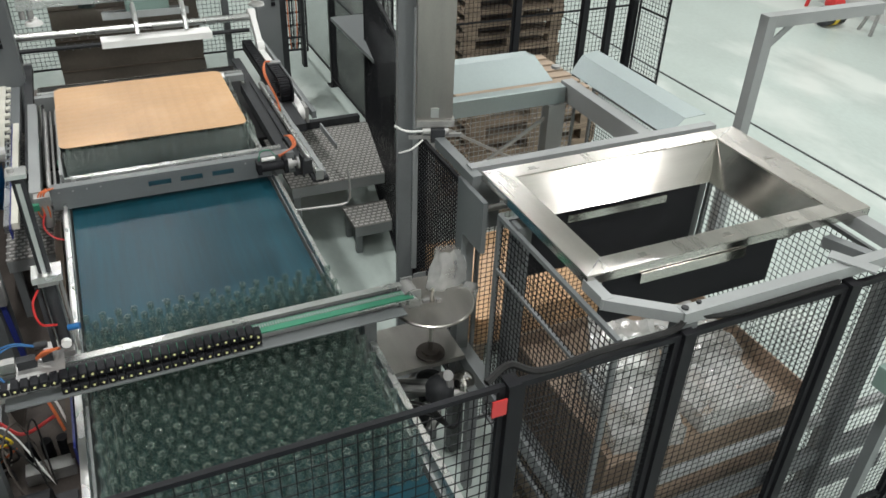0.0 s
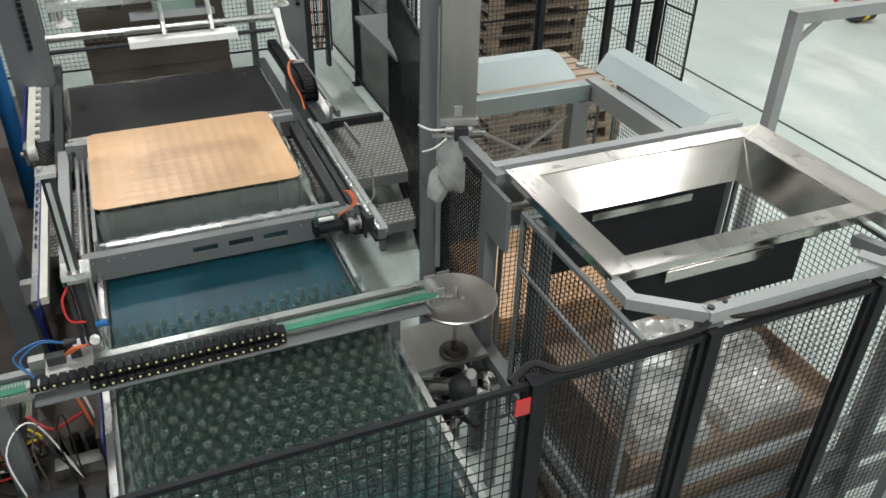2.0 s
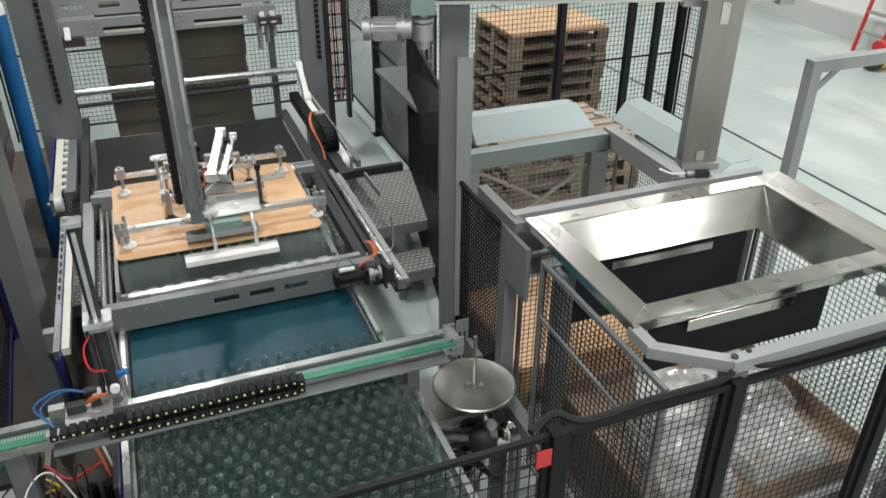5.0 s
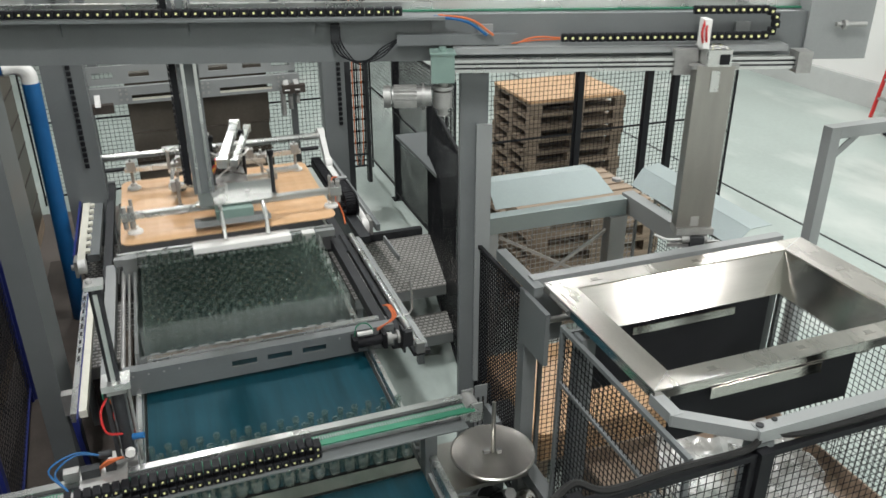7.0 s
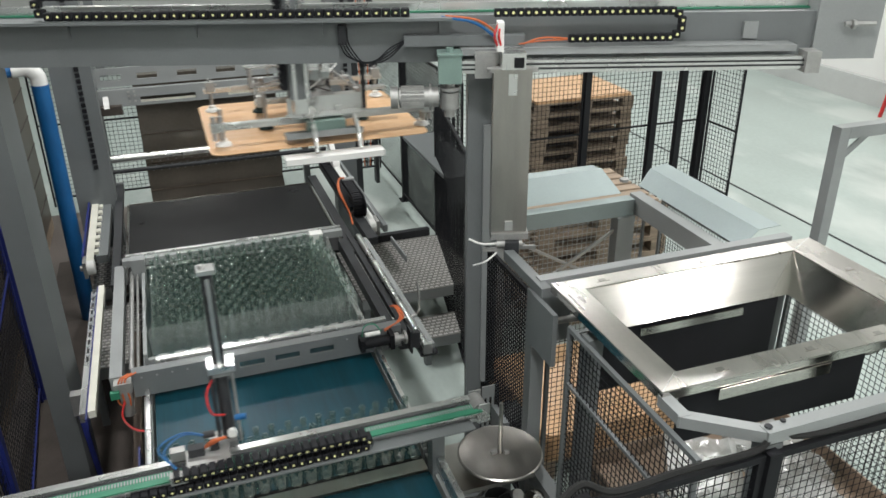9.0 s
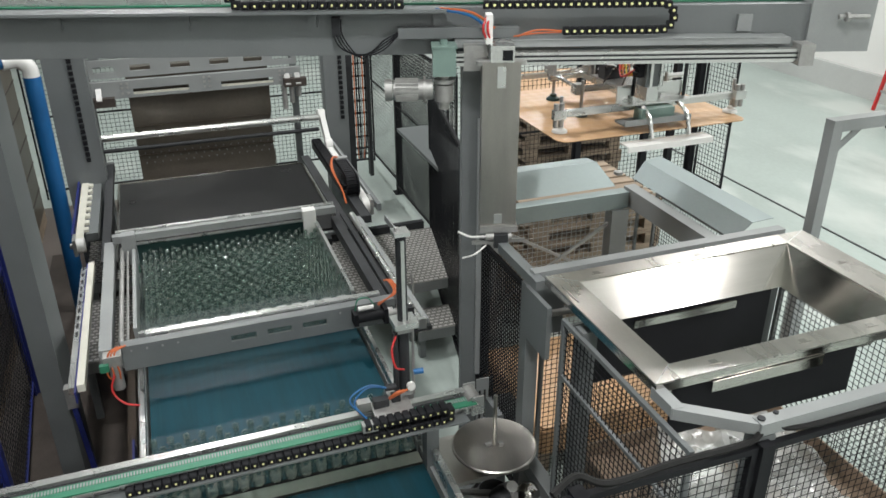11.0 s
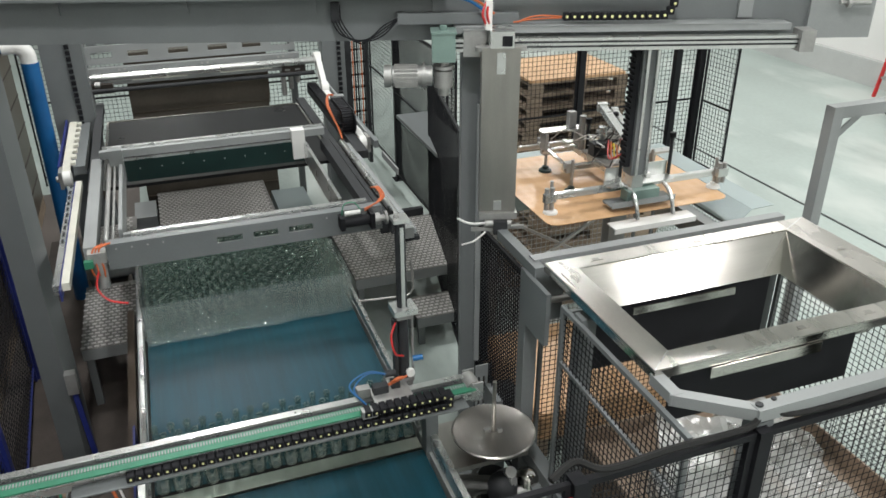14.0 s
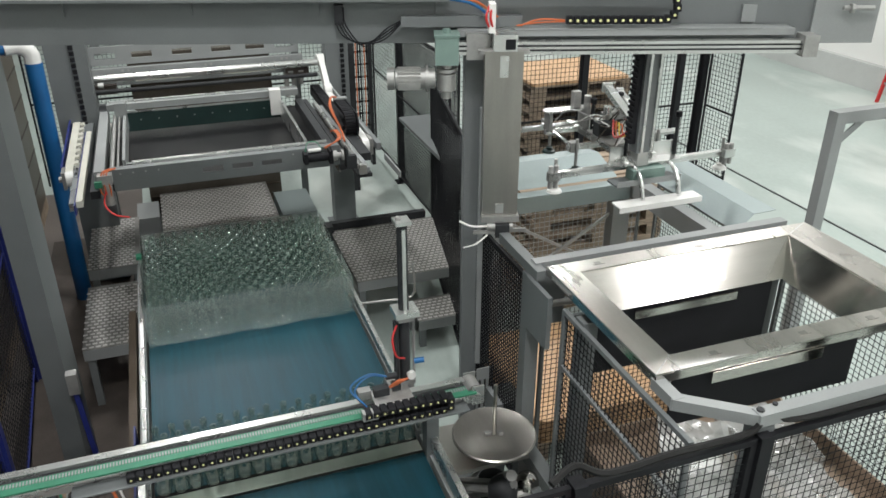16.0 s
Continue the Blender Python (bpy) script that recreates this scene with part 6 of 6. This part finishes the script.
part("red_top", rods(((-0.1, 0, 0.34), (0.1, 0, 0.34), 0.1, 16)), RED, t)
t = thing("trestle", (10.5, 7.9, 0), "light grey folding trestle on the floor", "trestle")
for foot, top in (((0, 0, 0), (0.1, 0, 0.8)), ((0.9, 0, 0), (0.8, 0, 0.8)), ((0.1, 0.3, 0), (0.1, 0, 0.8))):
    part("leg", bars((foot, top, 0.04, 0.04)), ZINC, t)
part("top_bar", bars(((0, 0, 0.8), (0.95, 0, 0.8), 0.06, 0.05)), ZINC, t)
t = thing("control_box", (2.9, 1.58, 0.06), "grey-green control box with an orange emergency button", "control box")
part("case", boxes((-0.04, 0.4, -0.1, 0.0, 1.17, 1.28)), TEAL_BOX, t, bevel=0.008)
part("button_plate", boxes((0.02, 0.13, -0.108, -0.102, 1.18, 1.28)), YELLOW, t)
part("button", rods(((0.075, -0.108, 1.23), (0.075, -0.14, 1.23), 0.03, 16)), ORANGE, t)
part("knob", rods(((0.2, -0.102, 1.23), (0.2, -0.13, 1.23), 0.025, 12)), BLACK, t)
part("stand", boxes((0.1, 0.15, -0.06, -0.01, -0.06, 1.168)), GREY, t)


# ---- movement ----
def along(s, z, y=0.0):
    """The suction head's place, s metres to the right along the beam."""
    return pose(HX + s, HY - 0.315 * s, z)


def between(rows, t):
    """The value at t between rows of time and value."""
    return float(np.interp(t, [r[0] for r in rows], [r[1] for r in rows]))


def flipped(s, fixed, loop, r):
    """As on_chain, for the head's chain, whose loop lies towards the other end of the beam."""
    m = on_chain(s, -fixed, -loop, r, -0.03, 3.008)
    return pose(-m.translation.x, m.translation.y, m.translation.z)


def motions():
    slide = [(0, 0.86), (0.5, 0.62), (1.0, 0.35), (1.5, 0.13), (2.0, 0.02), (2.5, 0.005), (3.0, 0)]
    walk(layer, [(t, pose(0.297, 4.25 + s, B + 0.001)) for t, s in slide] + [(16, pose(0.297, 4.25, B + 0.001))])
    rise = [(9.2, 0), (10.2, 0.02), (10.8, 0.09), (11.3, 0.215), (11.6, 0.345), (11.9, 0.45), (12.3, 0.535), (13.0, LIFT), (16, LIFT)]
    walk(lift, [(0, pose(0.27, 6.2, 0))] + [(t, pose(0.27, 6.2, z)) for t, z in rise])
    walk(sweep, [(t, pose(0.27, 3.95 + s, 0)) for t, s in slide] + [(t, pose(0.27, 3.95, z)) for t, z in rise[:-1]] +
         [(13.4, pose(0.27, 3.97, LIFT)), (13.8, pose(0.27, 4.07, LIFT)), (14.3, pose(0.27, 4.32, LIFT)), (14.8, pose(0.27, 4.66, LIFT)), (15.4, pose(0.27, 5.05, LIFT)), (16, pose(0.27, 5.33, LIFT))])
    move = [(0, 0, 2.28), (2.4, 0, 2.28), (2.6, 0, 2.23), (2.8, 0, 2.13), (3.0, 0, 2.0), (3.2, 0, 1.86), (3.8, 0, 1.55), (4.4, 0, 1.33), (5.0, 0, 1.28), (6.3, 0, 1.28), (6.6, 0, 1.40), (7.0, 0, 1.77), (7.5, 0, 2.125), (7.9, 0, 2.26), (8.3, 0, 2.28), (8.6, 0.05, 2.28),
            (9.0, 0.49, 2.28), (9.2, 0.75, 2.28), (9.7, 1.45, 2.28), (10.3, 2.05, 2.28), (10.9, 2.25, 2.28), (11.3, 2.26, 2.28), (12.5, 2.25, 2.26), (12.9, 2.24, 2.12), (13.3, 2.24, 1.87), (13.7, 2.24, 1.735), (14.2, 2.24, 1.715), (15.2, 2.24, 1.715), (15.6, 2.24, 1.79), (16, 2.24, 1.87)]
    walk(head, [(t, along(s, z)) for t, s, z in move])
    fine = [0, 8.3, 8.6, 8.8] + [9.0 + 0.2 * k for k in range(11)] + [16]
    slid = [(t, s) for t, s, z in move]
    for k, ob in enumerate(head_links):
        walk(ob, [(t, flipped(0.022 + 0.045 * k, 1.2, 0.5 * (1.2 + (HX - 0.15 + between(slid, t)) / 0.954 - 2.97 + math.pi * 0.045), 0.045)) for t in fine])
    with_head = [(t, along(s, z - 0.003)) for t, s, z in move if 5.0 <= t <= 14.2]
    walk(layer_board, [(t, pose(HX, HY + s, 1.275)) for t, s in slide] + with_head + [(14.7, along(2.24, 1.712)), (15.0, along(2.24, 1.60)), (15.3, along(2.24, 0.8)), (15.5, along(2.24, 0.36)), (16, along(2.24, 0.36))])
    pull = [(0, 1.5), (2.2, 1.5), (2.6, 1.55), (3.2, 1.8), (4.2, 2.35), (4.9, 2.58), (5.5, 2.60), (6.5, 2.60), (7.0, 2.465), (7.5, 2.237), (8.0, 1.97), (8.5, 1.72), (8.8, 1.57), (9.0, 1.525), (9.4, 1.50), (16, 1.50)]
    walk(puller, [(t, pose(x, 3.85 - 0.315 * x, 0, 0, 0, TILT)) for t, x in pull])
    fine = sorted(set([t for t, x in pull] + [2.9, 3.6, 4.5, 7.25, 7.75, 8.25, 8.65]))
    for k, ob in enumerate(beam_links):
        walk(ob, [(t, on_chain(0.018 + 0.036 * k, 1.955, 0.5 * (1.955 + between(pull, t) / 0.954 + 1.51 - math.pi * 0.062), 0.062, -0.085, 2.885)) for t in fine])
    go = [(0, -0.44), (8.2, -0.44), (8.6, -0.32), (9.0, -0.06), (9.2, 0.14), (9.7, 0.55), (10.3, 0.74), (11.0, 0.77), (16, 0.77)]
    walk(trolley, [(t, pose(x, RY, 0)) for t, x in go])
    fine = [0, 8.2] + [8.4 + 0.2 * k for k in range(14)] + [16]
    for k, ob in enumerate(rail_links):
        walk(ob, [(t, on_chain(0.018 + 0.0355 * k, -0.39, 0.5 * (-0.41 + between(go, t) - 0.14 + 1.846 - math.pi * 0.028), 0.028, -0.075, RZ - 0.042)) for t in fine])
    walk(disc, [(0, pose(0, 0, wz + 0.225)), (2.5, pose(0, 0, wz + 0.235)), (3.0, pose(0, 0, wz + 0.16)), (3.2, pose(0, 0, wz + 0.13)), (3.8, pose(0, 0, wz + 0.03)), (4.4, pose(0, 0, wz)), (16, pose(0, 0, wz))])
    walk(film, [(0, pose(1.40, 2.95, 1.45, 0, 0, 0)), (0.5, pose(1.44, 3.05, 1.62, 0, 0, 60)), (1.0, pose(1.47, 3.2, 1.75, 0, 0, 110)), (1.5, pose(1.5, 3.33, 1.86, 0, 8, 140)), (2.2, pose(1.5, 3.33, 1.86, 0, 0, 160)), (2.6, pose(1.55, 3.31, 1.86, 0, 0, 165)), (3.2, pose(1.8, 3.23, 1.86, 0, 10, 170)), (4.2, pose(2.35, 3.06, 1.86, 0, 6, 175)), (4.9, pose(2.58, 2.98, 1.86, 0, -6, 178)), (5.5, pose(2.60, 2.97, 1.86, 0, -14, 180)), (6.0, pose(2.60, 2.95, 1.84, 0, -10, 180)), (6.3, pose(2.58, 2.75, 1.6, 0, -20, 185)), (6.6, pose(2.5, 2.5, 1.0, 0, -30, 190)), (16, pose(2.5, 2.5, 1.0, 0, -30, 190))])
    flow = [(0, 0.17), (0.5, 0.13), (1.0, 0.10), (1.5, 0.07), (2.0, 0.045), (3.0, 0.02), (4.5, 0.0), (16, 0.0)]
    walk(rows_waiting, [(t, pose(0.297, 2.985 + s, B + 0.001)) for t, s in flow])
    walk(rows_leaving, [(t, pose(0.297, 2.98 + s, B - 0.004)) for t, s in ((0, 0.17), (0.5, 0.13), (1.0, 0.10), (1.5, 0.07), (2.0, 0.045), (3.0, 0.0), (5.5, -0.18), (6.2, -0.5), (7.0, -1.2), (9.0, -2.1), (16, -2.3))])


motions()
